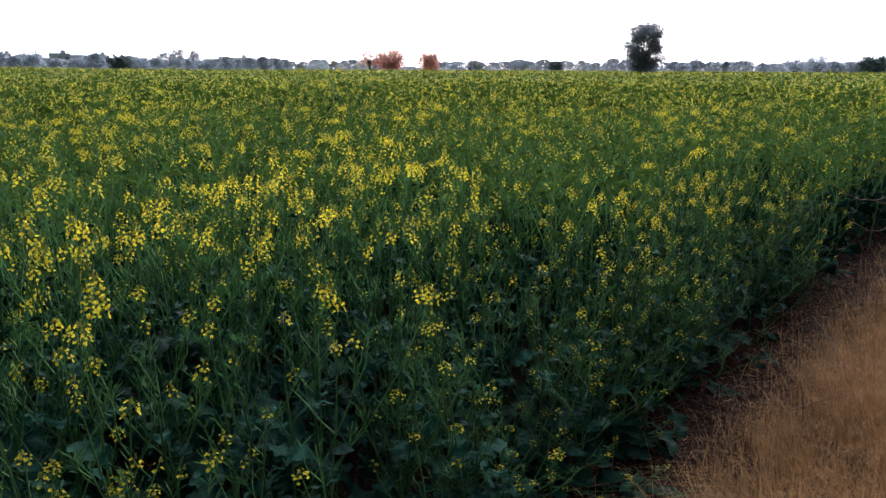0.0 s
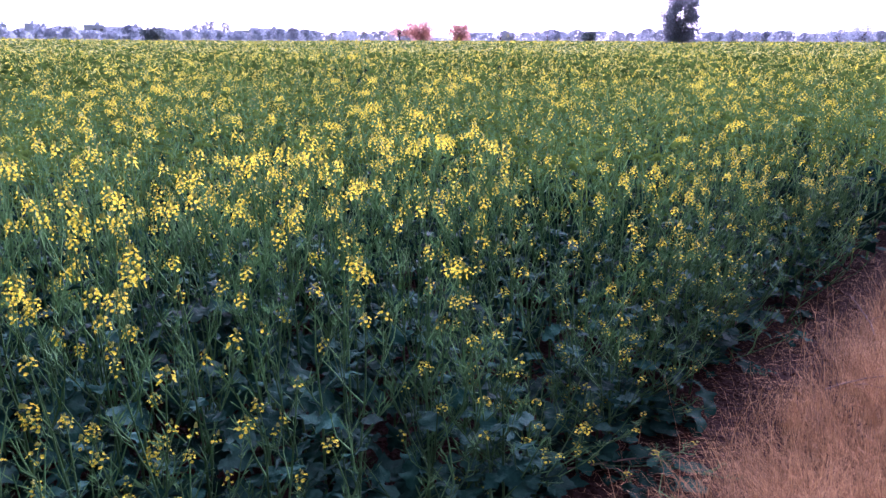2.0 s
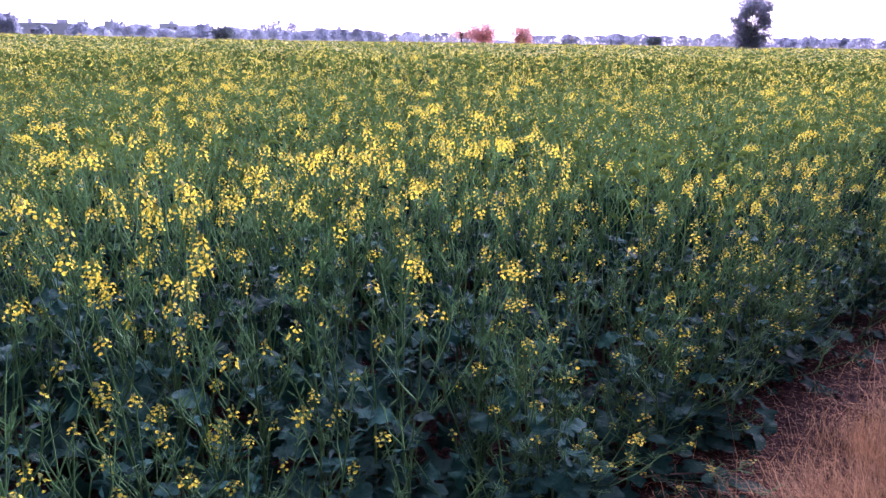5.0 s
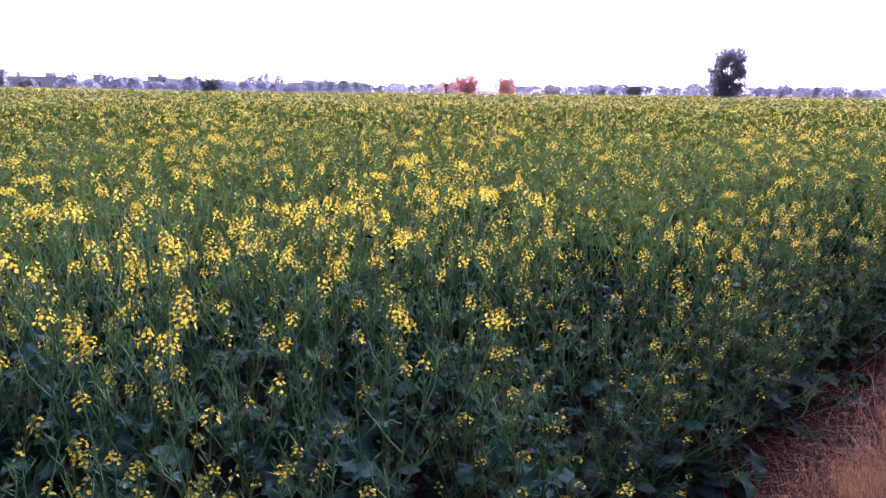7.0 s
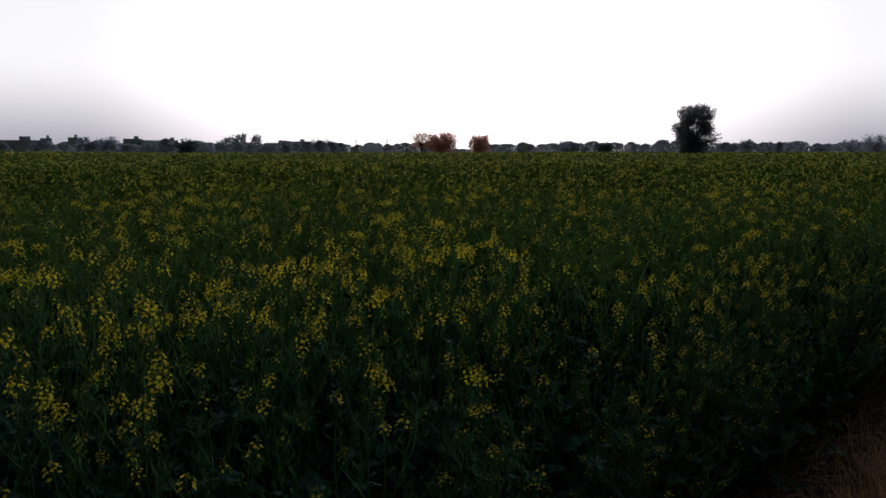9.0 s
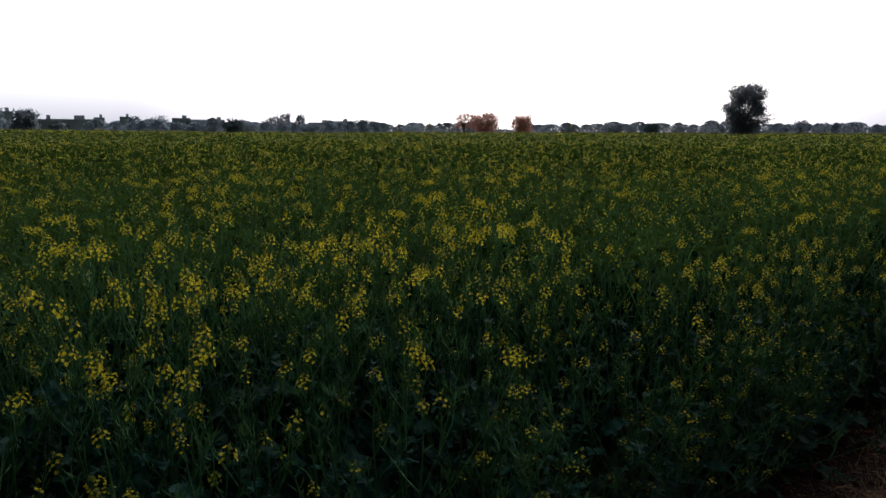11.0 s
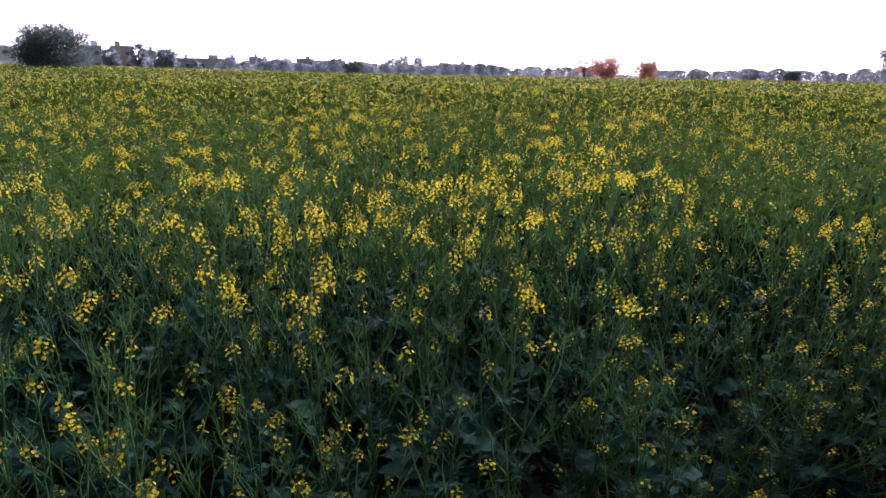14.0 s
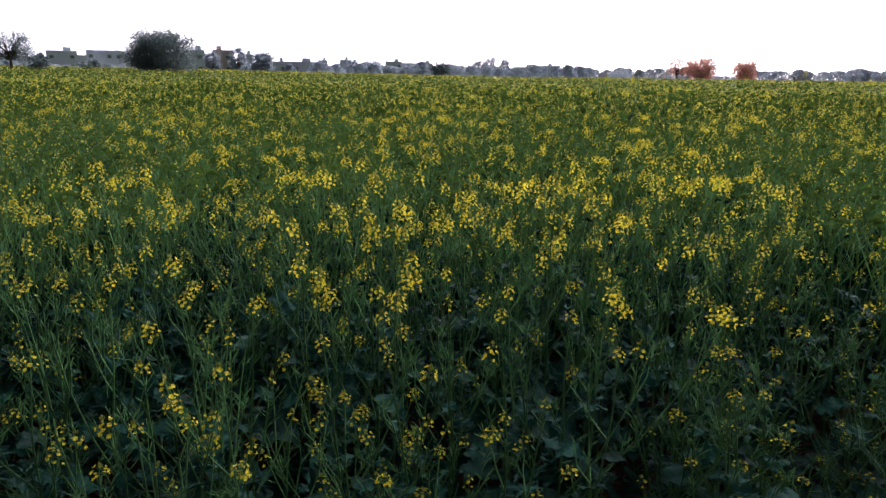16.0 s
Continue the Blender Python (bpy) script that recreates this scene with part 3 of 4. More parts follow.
def crop_stuff(name, label, templates, pts, tall, wide=1.0):
    gen = np.random.default_rng(len(pts))
    pts = np.array(pts)
    n = len(pts)
    places = np.column_stack([pts[:, 0], pts[:, 1], [rise(x, y) for x, y in pts]])
    swell = np.array([noise.noise(Vector((x * 0.35, y * 0.35, 3.0))) for x, y in pts])
    size = np.column_stack([np.full(n, wide), tall * gen.uniform(0.88, 1.1, n) * (1 + 0.09 * swell) * np.where(gen.random(n) < 0.02, 1.22, 1.0)])
    if len(templates) and n:
        v, f, m = spread(templates, places, gen.uniform(0, 6.28, n), size, np.clip((np.array([noise.noise(Vector((x * 0.9, y * 0.9, 2))) for x, y in pts]) * 0.5 + gen.random(n)) * len(templates), 0, len(templates) - 1).astype(int), 0.06)
        tagged(new(name, mesh_from(name, v, f, m, CROP)), label, "mustard crop", kind="stuff")


crop_stuff("mustard_crop", "dense green mustard crop full of yellow flowers", [mid_plant(200 + i, (1, 1, 2, 3) if i < 7 else (3, 4, 5, 6) if i < 12 else (9, 12, 15, 18)) for i in range(14)], field_places(NEAR, 10.0, 0.205, 7), 1.04)
crop_stuff("mustard_crop", "dense flowering mustard crop farther out in the field", [far_plant(300 + i, 1 if i < 5 else 2 if i < 10 else 4, 5, 0.011, 8) for i in range(14)], field_places(10.0, 25.0, 0.25, 8), 1.06, 1.1)


def side_places():
    """Rooting places of the field's other end."""
    gen = random.Random(14)
    out = []
    for _ in range(4200):
        x, y = gen.uniform(-16, 0), gen.uniform(-12, 8)
        if in_field(x, y) and math.degrees(math.atan2(x, y)) < -67 and math.hypot(x, y) > 2.2:
            out.append((x, y))
    return out


crop_stuff("mustard_crop", "flowering mustard crop toward the field corner", [far_plant(600 + i, 3, 3, 0.012, 8) for i in range(8)], side_places(), 1.0, 1.5)


def fan_places(near, far, k, seed):
    """Places whose spacing grows with their distance."""
    gen = random.Random(seed)
    out, d = [], near
    while d < far:
        step = k * d
        n = int(radians(112) * d / step)
        for i in range(n):
            b = radians(-68 + 112 * (i + gen.random()) / n)
            q = d + gen.uniform(-0.5, 0.5) * step
            x, y = q * math.sin(b), q * math.cos(b)
            if in_field(x, y):
                out.append((x, y))
        d += step
    return out


crop_stuff("mustard_crop", "far rows of flowering mustard toward the trees", [far_plant(400 + i, 1 if i < 4 else 2 if i < 7 else 4, 3, 0.020, 6) for i in range(10)], fan_places(25, 70, 0.0145, 9), 1.06, 1.8)
crop_stuff("mustard_crop", "far end of the yellow green mustard field", [far_plant(500 + i, 2 if i < 3 else 4, 1, 0.040, 7) for i in range(8)], fan_places(70, 240, 0.0165, 10), 1.06, 4.0)


def build_canopy():
    """The closed leaf canopy that the far crop makes, one rough sheet."""
    ds = [14 * 1.06 ** i for i in range(50)]
    bs = np.linspace(-122, 43, 260)
    v, f = [], []
    for d in ds:
        for b in bs:
            p = polar(b, d)
            v.append((p.x, p.y, rise(p.x, p.y) + 0.79 + 0.06 * noise.noise(p * 0.8) + 0.05 * noise.noise(p * 3)))
    w = len(bs)
    for j in range(len(ds) - 1):
        for i in range(w - 1):
            a = j * w + i
            c = v[a]
            if in_field(c[0], c[1], 0.8):
                f += [(a, a + w, a + w + 1), (a, a + w + 1, a + 1)]
    ob = new("crop_canopy", mesh_from("crop_canopy", np.array(v), np.array(f), np.zeros(len(f)), [LIT_TOPS], True))
    tagged(ob, "closed green leaf canopy of the far mustard field", "mustard crop", kind="stuff")


build_canopy()


# ---- the setting sun, low between two trees ----
def build_sun():
    mat = bpy.data.materials.new("sun_glow")
    mat.use_nodes = True
    em = mat.node_tree.nodes.new("ShaderNodeEmission")
    em.inputs["Color"].default_value, em.inputs["Strength"].default_value = (1.0, 0.72, 0.45, 1), 12.0
    mat.node_tree.links.new(em.outputs[0], mat.node_tree.nodes["Material Output"].inputs["Surface"])
    bm = bmesh.new()
    bmesh.ops.create_icosphere(bm, subdivisions=3, radius=17.0)
    me = bpy.data.meshes.new("setting_sun")
    bm.to_mesh(me)
    bm.free()
    me.materials.append(mat)
    ob = tagged(new("setting_sun", me), "glowing orange sun low over the horizon", "sun", kind="structure")
    ob.location = polar(SUN_BEARING, 4000, 38)


build_sun()


# ---- trees ----
def blob(g, c, wide, tall, r):
    """A rough inner mass of foliage inside a clump."""
    rings = [[c + Vector((math.cos(k * 1.047 + j) * wide * q * r.uniform(0.7, 1.25), math.sin(k * 1.047 + j) * wide * q * r.uniform(0.7, 1.25), tall * h)) for k in range(6)] for j, (q, h) in enumerate(((0.75, -0.6), (1.0, 0.1), (0.6, 0.75)))]
    top, low = c + Vector((0, 0, tall)), c - Vector((0, 0, tall))
    for k in range(6):
        n = (k + 1) % 6
        g.face([rings[0][n], rings[0][k], low], 0)
        g.face([rings[0][k], rings[0][n], rings[1][n], rings[1][k]], 0)
        g.face([rings[1][k], rings[1][n], rings[2][n], rings[2][k]], 0)
        g.face([rings[2][k], rings[2][n], top], 0)


def tree_mesh(r, high, wide, bare, clumps, leaves, leaf, flat=1.0, sparse=0.0, reach=0.98, flare=0.0, core=0.45):
    """Trunk with limbs, and a crown of leaf clumps carried by the limbs."""
    trunk, crown = Geo(), Geo()
    base_r = 0.035 * high
    fork = Vector((r.uniform(-0.03, 0.03) * high, r.uniform(-0.03, 0.03) * high, high * max(0.16, bare)))
    trunk.tube([Vector((0, 0, -0.2)), fork * 0.5 + Vector((0, 0, 0.05)), fork], [base_r * 1.3, base_r, base_r * 0.8], 7, 0)
    mid = (high + high * bare) / 2
    tall = (high - high * bare) / 2
    for k in range(clumps):
        w = k * 2.4 + r.uniform(-0.5, 0.5)
        u = (k + 0.5) / clumps
        z = mid + tall * (1 - 2 * u) * 0.84
        ring = math.sqrt(max(0.05, 1 - ((z - mid) / tall) ** 2 * flat)) * wide / 2
        rad = ring * r.uniform(0.45, 1.0) * reach * (1 + flare * (z - mid) / tall)
        c = Vector((rad * math.cos(w), rad * math.sin(w), z))
        size = wide * r.uniform(0.16, 0.26) * (1 - 0.4 * sparse)
        trunk.tube([fork.lerp(Vector((0, 0, min(z, high * 0.75))), 0.4 * r.random()), fork.lerp(c, 0.55) + Vector((0, 0, 0.06 * high)), c], [base_r * 0.5, base_r * 0.28, base_r * 0.08], 4, 0)
        if sparse < 0.2:
            blob(crown, c, size * core, size * core * 0.8, r)
        for _ in range(int(1.9 * leaves / clumps * r.uniform(0.6, 1.3))):
            q = c + Vector([max(-0.85, min(0.85, r.gauss(0, s))) for s in (0.55, 0.55, 0.36)]) * size
            a = Vector((r.gauss(0, 1), r.gauss(0, 1), r.gauss(0, 0.7))).normalized() * leaf * r.uniform(0.6, 1.3)
            b = a.cross(Vector((r.gauss(0, 1), r.gauss(0, 1), r.gauss(0, 1)))).normalized() * leaf * r.uniform(0.45, 0.8)
            crown.face([q - a, q + b, q + a, q - b], 0)
    return trunk, crown


def tree(seed, bearing, far, wide, high, label, bare=0.1, clumps=22, leaves=900, leaf=0.28, mat=None, flat=1.0, sparse=0.0, reach=0.98, flare=0.0, name="tree"):
    r = random.Random(seed)
    ob = thing(name, label, "tree" if name == "tree" else "bush", "trees beyond the field")
    ob.location = polar(bearing, far)
    ob.location.z = rise(ob.location.x, ob.location.y)
    high -= ob.location.z
    thin = mat in (None, SUNLIT)
    trunk, crown = tree_mesh(r, high, wide, bare, clumps, int(leaves * (0.6 if thin else 1)), leaf, flat, max(sparse, 0.2) if thin else sparse, reach, flare)
    part("trunk", trunk.mesh("trunk", [BARK], True), ob)
    part("crown", crown.mesh("crown", [mat or HAZED_LEAF]), ob)
    return ob


LONE, DARK, HAZY = "tall lone leafy tree standing in the field", "dark round leafy tree beyond the field", "hazy grey green tree far beyond the field"
tree(1, 16.2, 115, 6.3, 8.9, LONE, 0.04, 40, 10500, 0.13, LONELEAF, 1.02, 0.36, 0.98, 0.2)
tree(2, -47.25, 80, 6.5, 5.35, "big dark spreading thorn tree at the field edge", 0.10, 100, 15000, 0.085, FOLIAGE, 0.55, 0.22)
tree(3, -57.1, 75, 4.6, 4.7, "thin flat topped acacia tree with bare twigs", 0.38, 40, 2400, 0.07, FOLIAGE, 0.6, 0.6)
tree(4, -55.4, 80, 1.8, 3, "small dark bush beside an acacia tree", 0.05, 12, 500, 0.15, FOLIAGE, name="bush")
tree(5, -52.2, 90, 2.4, 2.4, "low dark bush at the field edge", 0.03, 12, 400, 0.15, FOLIAGE, name="bush")
tree(6, -43.5, 140, 3.0, 5, HAZY, 0.1, 18, 800, 0.2, HAZED_LEAF)
tree(7, -41.6, 145, 3.2, 6.1, HAZY, 0.1, 20, 900, 0.2, HAZED_LEAF)
tree(8, -39.7, 140, 4.4, 5, HAZY, 0.08, 24, 1300, 0.2, HAZED_LEAF)
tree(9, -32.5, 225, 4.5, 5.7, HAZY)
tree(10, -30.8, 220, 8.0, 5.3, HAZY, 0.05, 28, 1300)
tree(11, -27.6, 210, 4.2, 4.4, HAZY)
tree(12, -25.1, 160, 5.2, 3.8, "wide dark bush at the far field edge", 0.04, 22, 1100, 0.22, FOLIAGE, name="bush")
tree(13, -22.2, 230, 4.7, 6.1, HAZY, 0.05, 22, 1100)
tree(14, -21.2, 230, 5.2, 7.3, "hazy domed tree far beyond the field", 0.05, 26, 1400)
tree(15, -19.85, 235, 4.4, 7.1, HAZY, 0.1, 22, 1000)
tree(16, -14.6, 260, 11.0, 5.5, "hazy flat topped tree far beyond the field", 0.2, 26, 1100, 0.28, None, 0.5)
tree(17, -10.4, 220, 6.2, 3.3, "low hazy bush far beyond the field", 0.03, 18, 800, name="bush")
tree(18, -6.1, 250, 8.2, 8.5, "sparse spreading tree near the setting sun", 0.25, 26, 1100, 0.3, SUNLIT, 0.5, 0.4)
tree(19, -4.35, 250, 10.4, 7.9, "broad round tree beside the setting sun", 0.06, 52, 3600, 0.32, SUNLIT, 1.0, 0.0, 0.92, 0.18)
tree(20, -1.2, 255, 8.6, 7.2, "round tree beside the setting sun", 0.05, 46, 2900, 0.32, SUNLIT, 1.0, 0.0, 0.86, 0.22)
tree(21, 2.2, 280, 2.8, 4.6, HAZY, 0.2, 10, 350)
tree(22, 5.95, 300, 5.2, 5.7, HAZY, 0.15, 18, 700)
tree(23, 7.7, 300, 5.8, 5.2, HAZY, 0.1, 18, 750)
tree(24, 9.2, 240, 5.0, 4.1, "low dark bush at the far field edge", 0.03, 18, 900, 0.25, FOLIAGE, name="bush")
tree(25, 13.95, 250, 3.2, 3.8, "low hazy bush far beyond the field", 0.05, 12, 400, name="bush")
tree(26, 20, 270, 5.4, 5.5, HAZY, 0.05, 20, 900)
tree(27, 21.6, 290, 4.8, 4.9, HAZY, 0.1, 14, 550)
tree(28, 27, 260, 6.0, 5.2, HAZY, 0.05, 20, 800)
tree(29, 28.5, 270, 8.5, 6.6, HAZY, 0.05, 28, 1300)
tree(30, 31.95, 230, 8.8, 5.3, DARK, 0.04, 28, 1500, 0.28, FOLIAGE)
tree(31, 34.5, 240, 7.0, 5.8, HAZY, 0.05, 24, 1100)


def far_woods(seed, first, last, near, far, tall, wide, leaf, layers, mat, label):
    """A belt of round and flat-topped crowns of uneven size, that overlap along the horizon."""
    r = random.Random(seed)
    g = Geo()
    b = first
    while b < last:
        d = r.uniform(near, far)
        c = polar(b, d)
        c.z = rise(c.x, c.y)
        swell = 0.5 + 0.5 * noise.noise(Vector((b * 0.22, seed, 0)))
        high = tall * (0.62 + 0.42 * swell + 0.22 * r.random() ** 3)
        if abs(b - SUN_BEARING) < 1.3:
            high *= 0.5
        high -= c.z
        w = wide * r.uniform(0.6, 1.3)
        blunt = r.uniform(1.8, 3.2)
        for _ in range(int(layers * w * high / (2.6 * leaf * leaf))):
            a, q = r.uniform(0, 6.28), math.sqrt(r.random())
            z = r.random() ** 0.85
            ring = (1 - z ** blunt) ** (1 / blunt)
            p = c + Vector((math.cos(a) * q * ring * w / 2, math.sin(a) * q * ring * w / 2, z * high))
            u = Vector((r.gauss(0, 1), r.gauss(0, 1), r.gauss(0, 0.6))).normalized() * r.uniform(0.6, 1.2) * leaf
            e = u.cross(Vector((r.gauss(0, 1), r.gauss(0, 1), r.gauss(0, 1)))).normalized() * r.uniform(0.5, 0.9) * leaf
            g.face([p - u, p + e, p + u, p - e], 0)
        b += math.degrees(w * r.uniform(0.35, 0.7) / d)
    tagged(new("far_woods", g.mesh("far_woods", [mat])), label, "woods", kind="stuff")


far_woods(77, -75, 60, 285, 330, 5.6, 9.0, 0.45, 10, HAZED_LEAF, "hazy belt of scrub and trees along the horizon")
# Unseen belt behind the camera, added to cut low sky light on the crop.
far_woods(79, 75, 272, 16, 20, 6.5, 4.5, 0.45, 6, FOLIAGE, "unseen hedge added behind the field margin to block low sky light")
far_woods(78, -46, -13, 150, 215, 4.0, 5.5, 0.30, 9, HAZED_LEAF, "hazy scrub in front of the village houses")
far_woods(80, -66, -46, 150, 190, 2.6, 5.0, 0.30, 9, HAZED_LEAF, "low hazy scrub at the foot of the village houses")


# ---- village houses ----
def box_mesh(name, lo, hi, mat):
    g = Geo()
    g.box(lo, hi)
    return g.mesh(name, [mat])


def house(bearing, far, wide, high, label, mat, storeys=1, windows=3, deep=6.0, parapet=0.5, tank=False, door=True):
    ob = thing("house", label, "house", "village houses beyond the field")
    foot = polar(bearing, far)
    foot.z = rise(foot.x, foot.y)
    high -= foot.z
    ob.matrix_basis = Matrix.Translation(foot) @ pose(0, 0, 0, 0, 0, -bearing)
    w, t = wide / 2, 0.25
    body = high - parapet
    part("wall", box_mesh("wall", (-w, 0, -0.3), (w, deep, body), mat), ob)
    part("roof", box_mesh("roof", (-w - 0.05, -0.08, body), (w + 0.05, deep + 0.05, body + 0.18), mat), ob)
    for lo, hi in (((-w, 0, body + 0.18), (w, t, high)), ((-w, deep - t, body + 0.18), (w, deep, high)), ((-w, t, body + 0.18), (-w + t, deep - t, high)), ((w - t, t, body + 0.18), (w, deep - t, high))):
        part("parapet", box_mesh("parapet", lo, hi, mat), ob)
    each = body / storeys
    for s in range(storeys):
        for k in range(windows):
            x = -w + wide * (k + 0.5) / windows
            if (k * 7 + s * 3 + int(far)) % 5 < 2:
                continue
            z = s * each + each * 0.42
            hw, hh = min(0.45, wide / windows * 0.25), each * 0.3
            win = part("window", box_mesh("window", (x - hw - 0.08, -0.06, z - 0.08), (x + hw + 0.08, -0.002, z + hh + 0.08), CONCRETE), ob)
            part("pane", box_mesh("pane", (x - hw, -0.075, z), (x + hw, -0.062, z + hh), GLASS), win)
    if int(far) % 3:
        a = -w * 0.6 if int(far) % 2 else w * 0.1
        part("stair_head", box_mesh("stair_head", (a, deep * 0.3, body + 0.18), (a + w * 0.5, deep * 0.7, high + 0.9), mat), ob)
    if tank:
        g = Geo()
        g.tube([Vector((0, 0, 0)), Vector((0, 0, 1.0)), Vector((0, 0, 1.15))], [0.55, 0.55, 0.2], 12, 0)
        part("water_tank", g.mesh("water_tank", [CONCRETE], True), ob, pose(w * 0.5, deep * 0.4, body + 0.18))
    return ob


PALE = "pale plastered village house with a flat roof"
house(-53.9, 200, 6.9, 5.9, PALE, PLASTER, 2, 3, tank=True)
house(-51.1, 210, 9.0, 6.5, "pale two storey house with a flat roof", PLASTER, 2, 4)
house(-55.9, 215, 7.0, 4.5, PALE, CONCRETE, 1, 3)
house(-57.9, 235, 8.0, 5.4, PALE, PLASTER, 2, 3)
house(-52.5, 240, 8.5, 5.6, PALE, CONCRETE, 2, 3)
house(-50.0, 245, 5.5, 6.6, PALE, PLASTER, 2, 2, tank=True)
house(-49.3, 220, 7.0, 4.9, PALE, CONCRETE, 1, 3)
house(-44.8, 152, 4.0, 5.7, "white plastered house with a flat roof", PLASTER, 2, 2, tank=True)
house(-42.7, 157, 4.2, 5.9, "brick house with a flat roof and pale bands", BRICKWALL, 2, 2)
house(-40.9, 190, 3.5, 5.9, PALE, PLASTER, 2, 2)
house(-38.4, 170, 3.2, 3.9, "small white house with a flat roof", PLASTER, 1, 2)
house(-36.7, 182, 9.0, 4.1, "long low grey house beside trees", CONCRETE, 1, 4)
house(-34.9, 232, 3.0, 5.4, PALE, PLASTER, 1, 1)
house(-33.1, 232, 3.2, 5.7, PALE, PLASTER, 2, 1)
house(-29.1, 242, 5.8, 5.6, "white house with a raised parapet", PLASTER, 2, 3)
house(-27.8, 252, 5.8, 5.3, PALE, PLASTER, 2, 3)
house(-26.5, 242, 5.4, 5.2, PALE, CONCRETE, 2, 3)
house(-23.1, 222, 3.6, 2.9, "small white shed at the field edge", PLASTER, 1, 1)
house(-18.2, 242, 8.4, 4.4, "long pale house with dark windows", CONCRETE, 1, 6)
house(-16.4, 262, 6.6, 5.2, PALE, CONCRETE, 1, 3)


# ---- the dry margin: straw, grass tufts, dead twigs ----
def blade(g, p, r, long, lean, wide, slot=0):
    """A thin dry blade that arches over and ends in a point."""
    w = r.uniform(0, 6.28)
    d = Vector((math.cos(w), math.sin(w), 0))
    e = Vector((-math.sin(w), math.cos(w), 0)) * wide
    side = e.normalized() * long * r.uniform(-0.45, 0.45)
    q = p + d * long * lean * 0.45 + Vector((0, 0, long * 0.62)) + side * 0.3
    t = p + d * long * lean + side + Vector((0, 0, max(0.01, long * (1 - 0.55 * lean))))
    g.face([p - e, p + e, q + e * 0.7, q - e * 0.7], slot)
    g.face([q - e * 0.7, q + e * 0.7, t], slot)


def margin(x, y):
    """How far a place lies outside the crop, in metres."""
    return (1.14 * x - y + 1.36 + 0.4 * max(0.0, -x)) / 1.52


def grassy(x, y, r):
    """Whether a spot lies in the thick of the dry grass, which thins out raggedly."""
    e = min(5.3 - x, y - 0.2, 7.2 - y, x + 0.8) / 1.3 + 0.7 * noise.noise(Vector((x * 1.7, y * 1.7, 9)))
    return r.random() < e


def wisp(g, p, r, way, long, wide):
    """A long dry stalk that rises, bends over toward way and ends in a hanging tip."""
    w = way + r.gauss(0, 0.95)
    d = Vector((math.cos(w), math.sin(w), 0))
    e = Vector((-math.sin(w), math.cos(w), 0)) * wide
    k, lean = r.uniform(-0.18, 0.18) * long, r.uniform(0.25, 1.0)
    side = e.normalized() * k
    q = p + d * long * 0.22 * lean + Vector((0, 0, long * 0.45)) + side * 0.3
    t = p + d * long * 0.60 * lean + Vector((0, 0, long * (0.80 - 0.18 * lean))) + side * 0.7
    z = p + d * long * lean + Vector((0, 0, long * (0.98 - 0.55 * lean))) + side
    g.face([p - e, p + e, q + e * 0.8, q - e * 0.8], 0)
    g.face([q - e * 0.8, q + e * 0.8, t + e * 0.6, t - e * 0.6], 0)
    g.face([t - e * 0.6, t + e * 0.6, z], 0)


def dry_grass():
    r = random.Random(9)
    g = Geo()
    tufts = []
    while len(tufts) < 430:
        x, y = r.uniform(0.3, 4.6), r.uniform(0.9, 6.0)
        m = margin(x, y) + 0.10 * noise.noise(Vector((x * 2.5, y * 2.5, 0)))
        if m > 0.27 and math.hypot(x, y) > 1.1 and r.random() < 1.25 - 0.16 * math.hypot(x, y):
            tufts.append((x, y, (0.10 + 0.19 * r.random() ** 1.6) * (0.6 + 0.75 * min(1.0, (m - 0.2) / 0.5))))
    while len(tufts) < 470:
        x, y = r.uniform(0.7, 3.2), r.uniform(1.4, 4.4)
        if margin(x, y) > 0.5 and math.hypot(x, y) > 1.7:
            tufts.append((x, y, r.uniform(0.27, 0.36)))
    for x, y, s in tufts:
        comb = 2.2 + 2.4 * noise.noise(Vector((x * 1.2, y * 1.2, 4)))
        for _ in range(120 if s < 0.27 else 260):
            w, q = r.uniform(0, 6.28), abs(r.gauss(0, 0.5))
            px, py = x + q * s * math.cos(w), y + q * s * math.sin(w)
            wisp(g, Vector((px, py, ground_height(px, py) - 0.005)), r, comb + 0.5 * (w - 3.14) * (q > 0.4), (0.4 + 1.3 * r.random() ** 1.5) * s, r.uniform(0.0005, 0.0012))
    for _ in range(700):
        x, y = r.uniform(-7, 8), r.uniform(-7, 7)
        if margin(x, y) < 0.5 or (y > -0.5 and math.hypot(x, y) < 1.7) or (x > 0.6 and y > 1.3 and x < 4.3 and y < 5.8):
            continue
        s = r.uniform(0.10, 0.26)
        for _ in range(22):
            w, q = r.uniform(0, 6.28), r.gauss(0, 0.6)
            px, py = x + q * s * math.cos(w), y + q * s * math.sin(w)
            blade(g, Vector((px, py, ground_height(px, py) - 0.005)), r, r.uniform(0.5, 1.35) * s, r.uniform(0.4, 1.7), r.uniform(0.0010, 0.0022))
    made = 0
    while made < 12000:
        x, y = r.uniform(-0.8, 5.3), r.uniform(0.2, 7.2)
        m = margin(x, y)
        if not grassy(x, y, r) or r.random() > min(1.0, max(0.0, m - 0.08)) + 0.06 * (m > -0.1):
            continue
        made += 1
        blade(g, Vector((x, y, ground_height(x, y) - 0.005)), r, r.uniform(0.04, 0.14), r.uniform(0.5, 1.7), r.uniform(0.0006, 0.0012))
    tagged(new("dry_grass", g.mesh("dry_grass", [STRAW])), "dry golden brown grass on the field margin", "grass", kind="stuff")


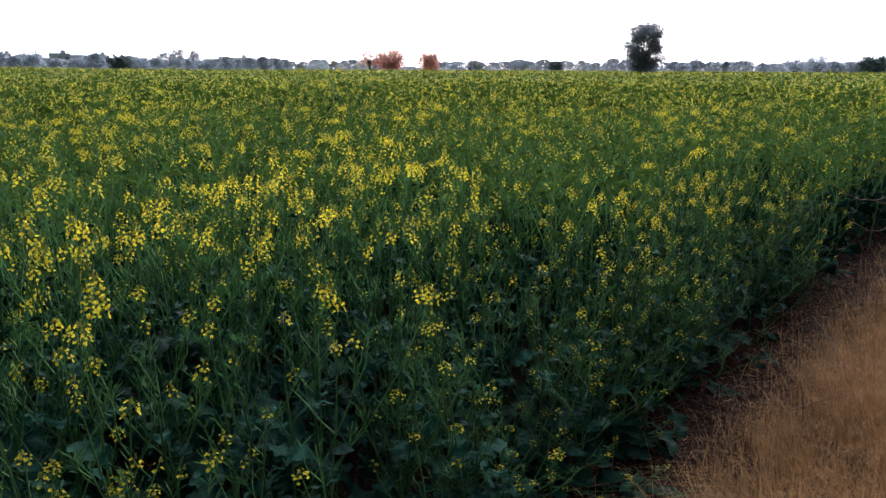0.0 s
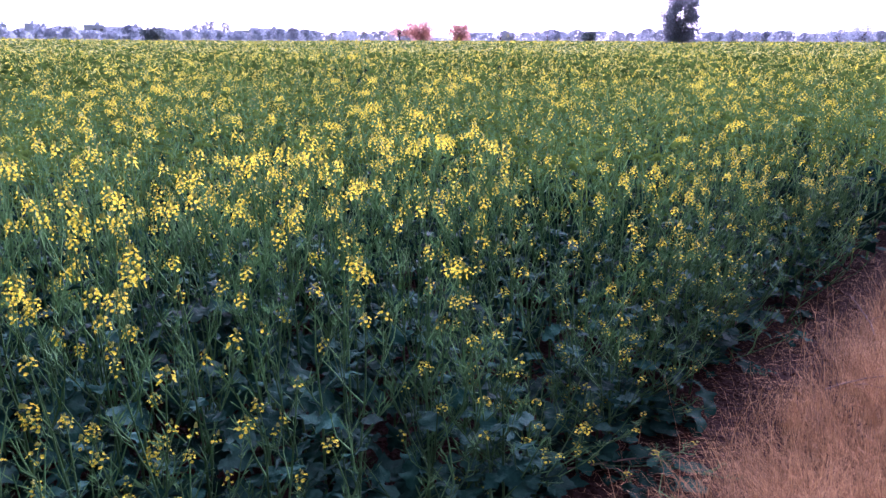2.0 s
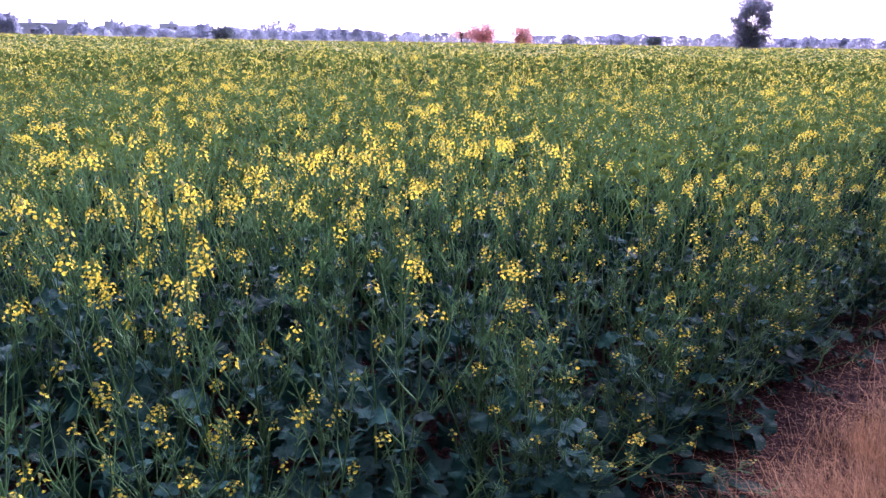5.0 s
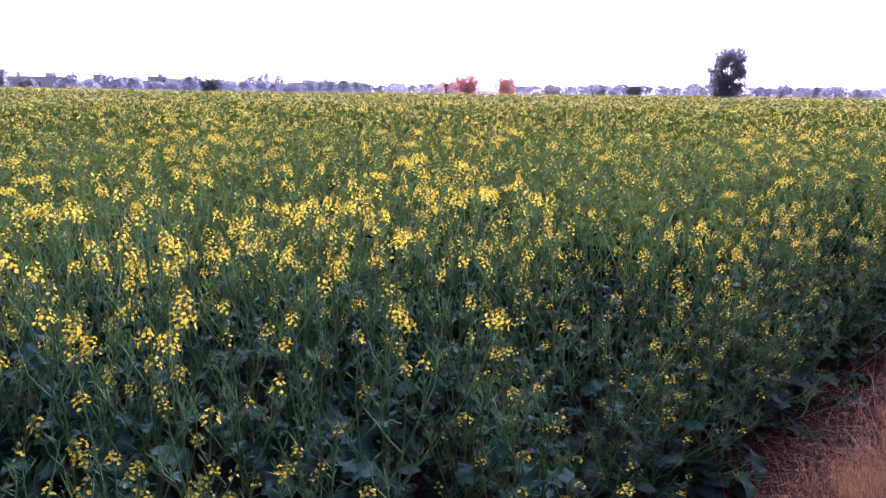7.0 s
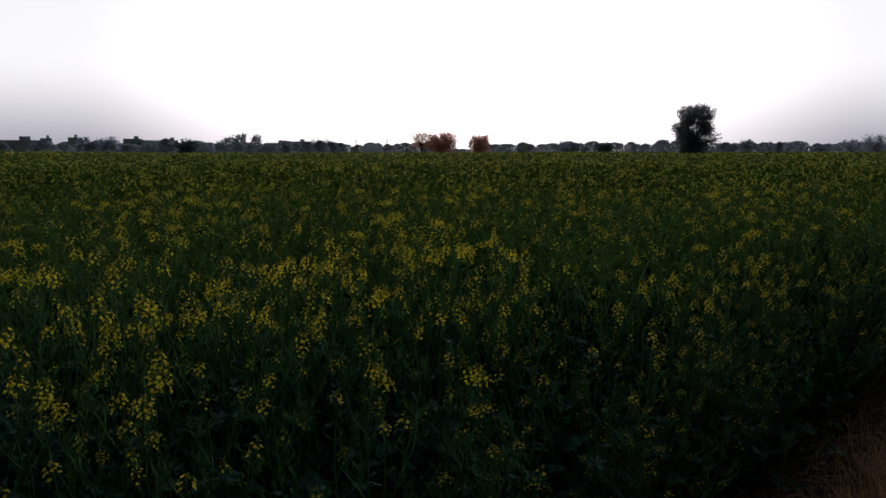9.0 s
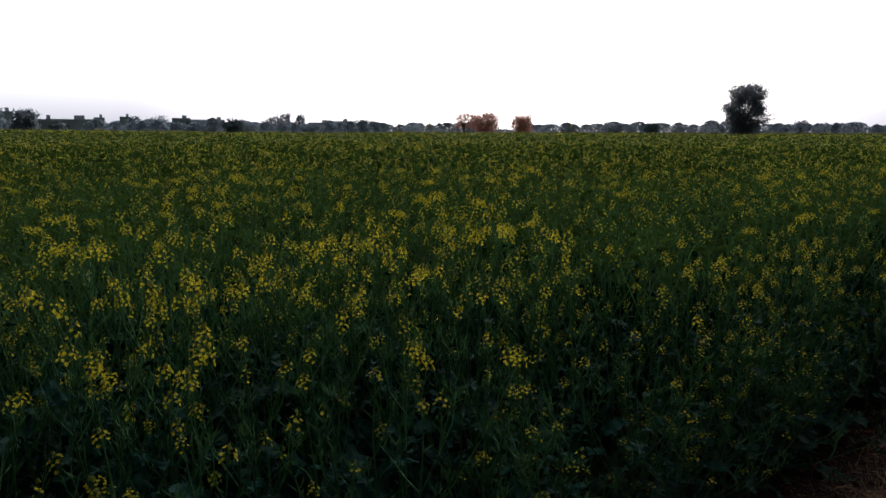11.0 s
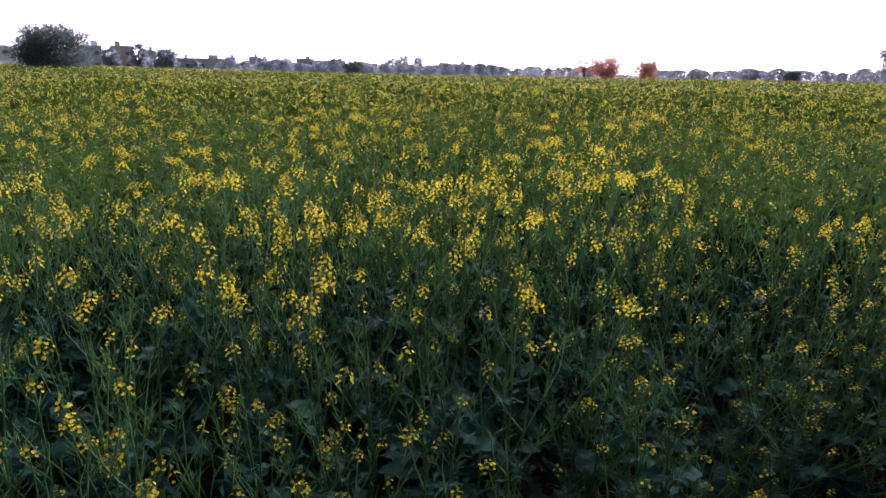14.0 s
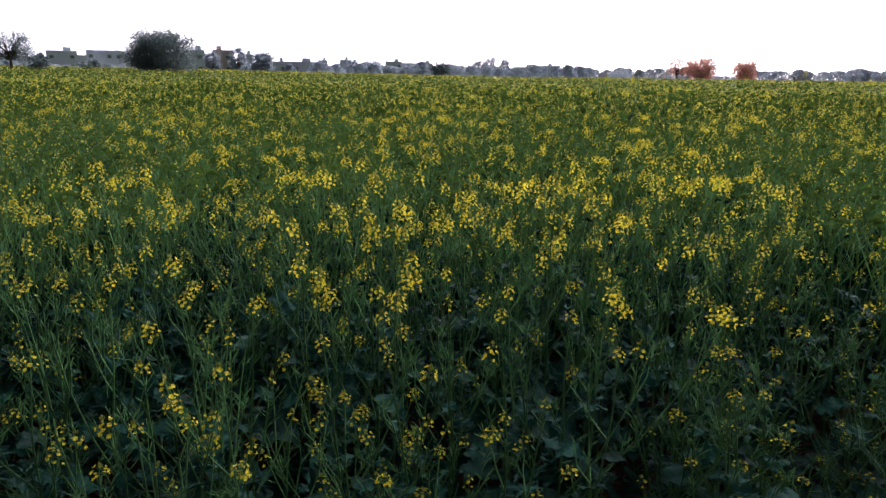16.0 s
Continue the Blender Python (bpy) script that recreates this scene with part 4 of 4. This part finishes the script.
def straw_litter():
    r = random.Random(19)
    g = Geo()
    made = 0
    while made < 20000:
        x, y = r.uniform(-0.8, 5.3), r.uniform(0.2, 7.2)
        m = margin(x, y)
        if not grassy(x, y, r) or not -0.2 < m < 1.0 or r.random() > 0.40 + m:
            continue
        made += 1
        w, l = r.uniform(0, 6.28), r.uniform(0.012, 0.075)
        d = Vector((math.cos(w), math.sin(w), r.uniform(-0.1, 0.25))) * l
        e = Vector((-math.sin(w), math.cos(w), 0)) * r.uniform(0.0005, 0.0010)
        p = Vector((x, y, ground_height(x, y) + r.uniform(0.003, 0.02)))
        m = p + d * 0.5 + e.normalized() * l * r.uniform(-0.22, 0.22)
        g.face([p - e, p + e, m + e * 0.8, m - e * 0.8], 0)
        g.face([m - e * 0.8, m + e * 0.8, p + d], 0)
    tagged(new("straw_litter", g.mesh("straw_litter", [STRAW])), "loose pale straw scattered on the brown soil", "straw", kind="stuff")


dry_grass()
straw_litter()


def soil_clods():
    r = random.Random(29)
    g = Geo()
    made = 0
    while made < 2600:
        x, y = r.uniform(-1.5, 5), r.uniform(0.8, 6.5)
        m = margin(x, y)
        if not -0.5 < m < 0.9:
            continue
        made += 1
        s = 0.004 + 0.016 * r.random() ** 3
        p = Vector((x, y, ground_height(x, y) + s * 0.2))
        ring = [p + Vector((math.cos(k * 1.257) * s * r.uniform(0.7, 1.3), math.sin(k * 1.257) * s * r.uniform(0.7, 1.3), -s * 0.3)) for k in range(5)]
        top = p + Vector((r.uniform(-0.3, 0.3) * s, r.uniform(-0.3, 0.3) * s, s * r.uniform(0.5, 0.9)))
        for k in range(5):
            g.face([ring[k], ring[(k + 1) % 5], top], 0)
    tagged(new("soil_clods", g.mesh("soil_clods", [SOIL])), "small reddish brown clods lying on the soil", "soil", kind="stuff")


soil_clods()


def weed(x, y, seed, size):
    """A small leafy rosette on the bare soil."""
    r = random.Random(seed)
    ob = thing("weed", "small grey green leafy weed on bare soil", "weed", "weeds on the margin")
    ob.location = (x, y, ground_height(x, y))
    for k in range(7):
        part("leaf", r.choice(LEAVES), ob, pose(0, 0, 0.01, r.uniform(-20, 20), r.uniform(-25, 0), k * 137.5) @ Matrix.Scale(size * r.uniform(0.6, 1.1), 4))


weed(0.57, 2.04, 1, 0.9)
weed(0.89, 2.43, 2, 0.6)
weed(1.66, 3.27, 3, 0.7)
weed(0.72, 2.17, 4, 0.45)
weed(1.36, 2.84, 5, 0.4)


TWIG = material("bare_grey_twig", (0.15, 0.10, 0.085), (0.27, 0.19, 0.16), 20, 0.8, 0, 0.002, 0.15)


def twig_mesh(a, b, sag, thick, r):
    """A bare twig from a to b that hangs or arches by sag, with a few stubs."""
    a, b = Vector(a), Vector(b)
    pts = [a.lerp(b, u) + Vector((r.uniform(-0.008, 0.008), r.uniform(-0.008, 0.008), -sag * 4 * u * (1 - u))) for u in (0, 0.2, 0.4, 0.6, 0.8, 1)]
    g = Geo()
    g.tube(pts, [thick * k for k in (1, 0.95, 0.85, 0.75, 0.6, 0.35)], 5, 0)
    for u in (1, 2, 3, 4):
        e = Vector((r.gauss(0, 1), r.gauss(0, 1), abs(r.gauss(0, 1)))).normalized() * r.uniform(0.02, 0.06)
        g.tube([pts[u], pts[u] + e], [thick * 0.5, thick * 0.2], 3, 0)
    return g.mesh("twig", [TWIG], True)


def dead_shrub(x, y, seed):
    r = random.Random(seed)
    ob = thing("dead_shrub", "leafless grey shrub with drooping curved twigs", "shrub")
    ob.location = (x, y, ground_height(x, y))
    part("stem", twig_mesh((0, 0, -0.02), (0.06, 0.02, 0.86), 0.0, 0.007, r), ob)
    for a, b, sag in (((0.04, 0, 0.80), (-0.52, 0.0, 0.80), 0.13), ((0.03, 0, 0.62), (-0.38, 0.02, 0.62), 0.16), ((0.05, 0.01, 0.84), (-0.22, 0.03, 0.92), 0.05), ((0.05, 0.01, 0.70), (0.45, 0.1, 0.75), 0.12), ((0.03, 0.01, 0.5), (0.3, -0.2, 0.55), 0.1), ((0.05, 0, 0.76), (-0.3, -0.12, 0.70), 0.06)):
        part("twig", twig_mesh(a, b, sag, 0.0035, r), ob)


def dry_branch(x, y, z, turn, seed, label):
    r = random.Random(seed)
    ob = thing("dry_branch", label, "branch")
    ob.matrix_basis = pose(x, y, ground_height(x, y) + z, 0, 0, turn)
    part("stick", twig_mesh((0, 0, 0), (0.52, 0.0, 0.02), -0.015, 0.0038, r), ob)
    part("side_twig", twig_mesh((0.14, 0, 0.008), (0.26, -0.11, 0.0), -0.01, 0.0026, r), ob)


dead_shrub(3.05, 4.30, 3)
dry_branch(1.447, 2.467, 0.12, 17, 5, "forked dry grey branch lying on the grass")
dry_branch(2.02, 3.12, 0.10, 75, 6, "short dry grey branch stuck in the grass")
dry_branch(0.36, 2.10, 0.015, 8, 7, "broken pale stalk lying on the bare soil")
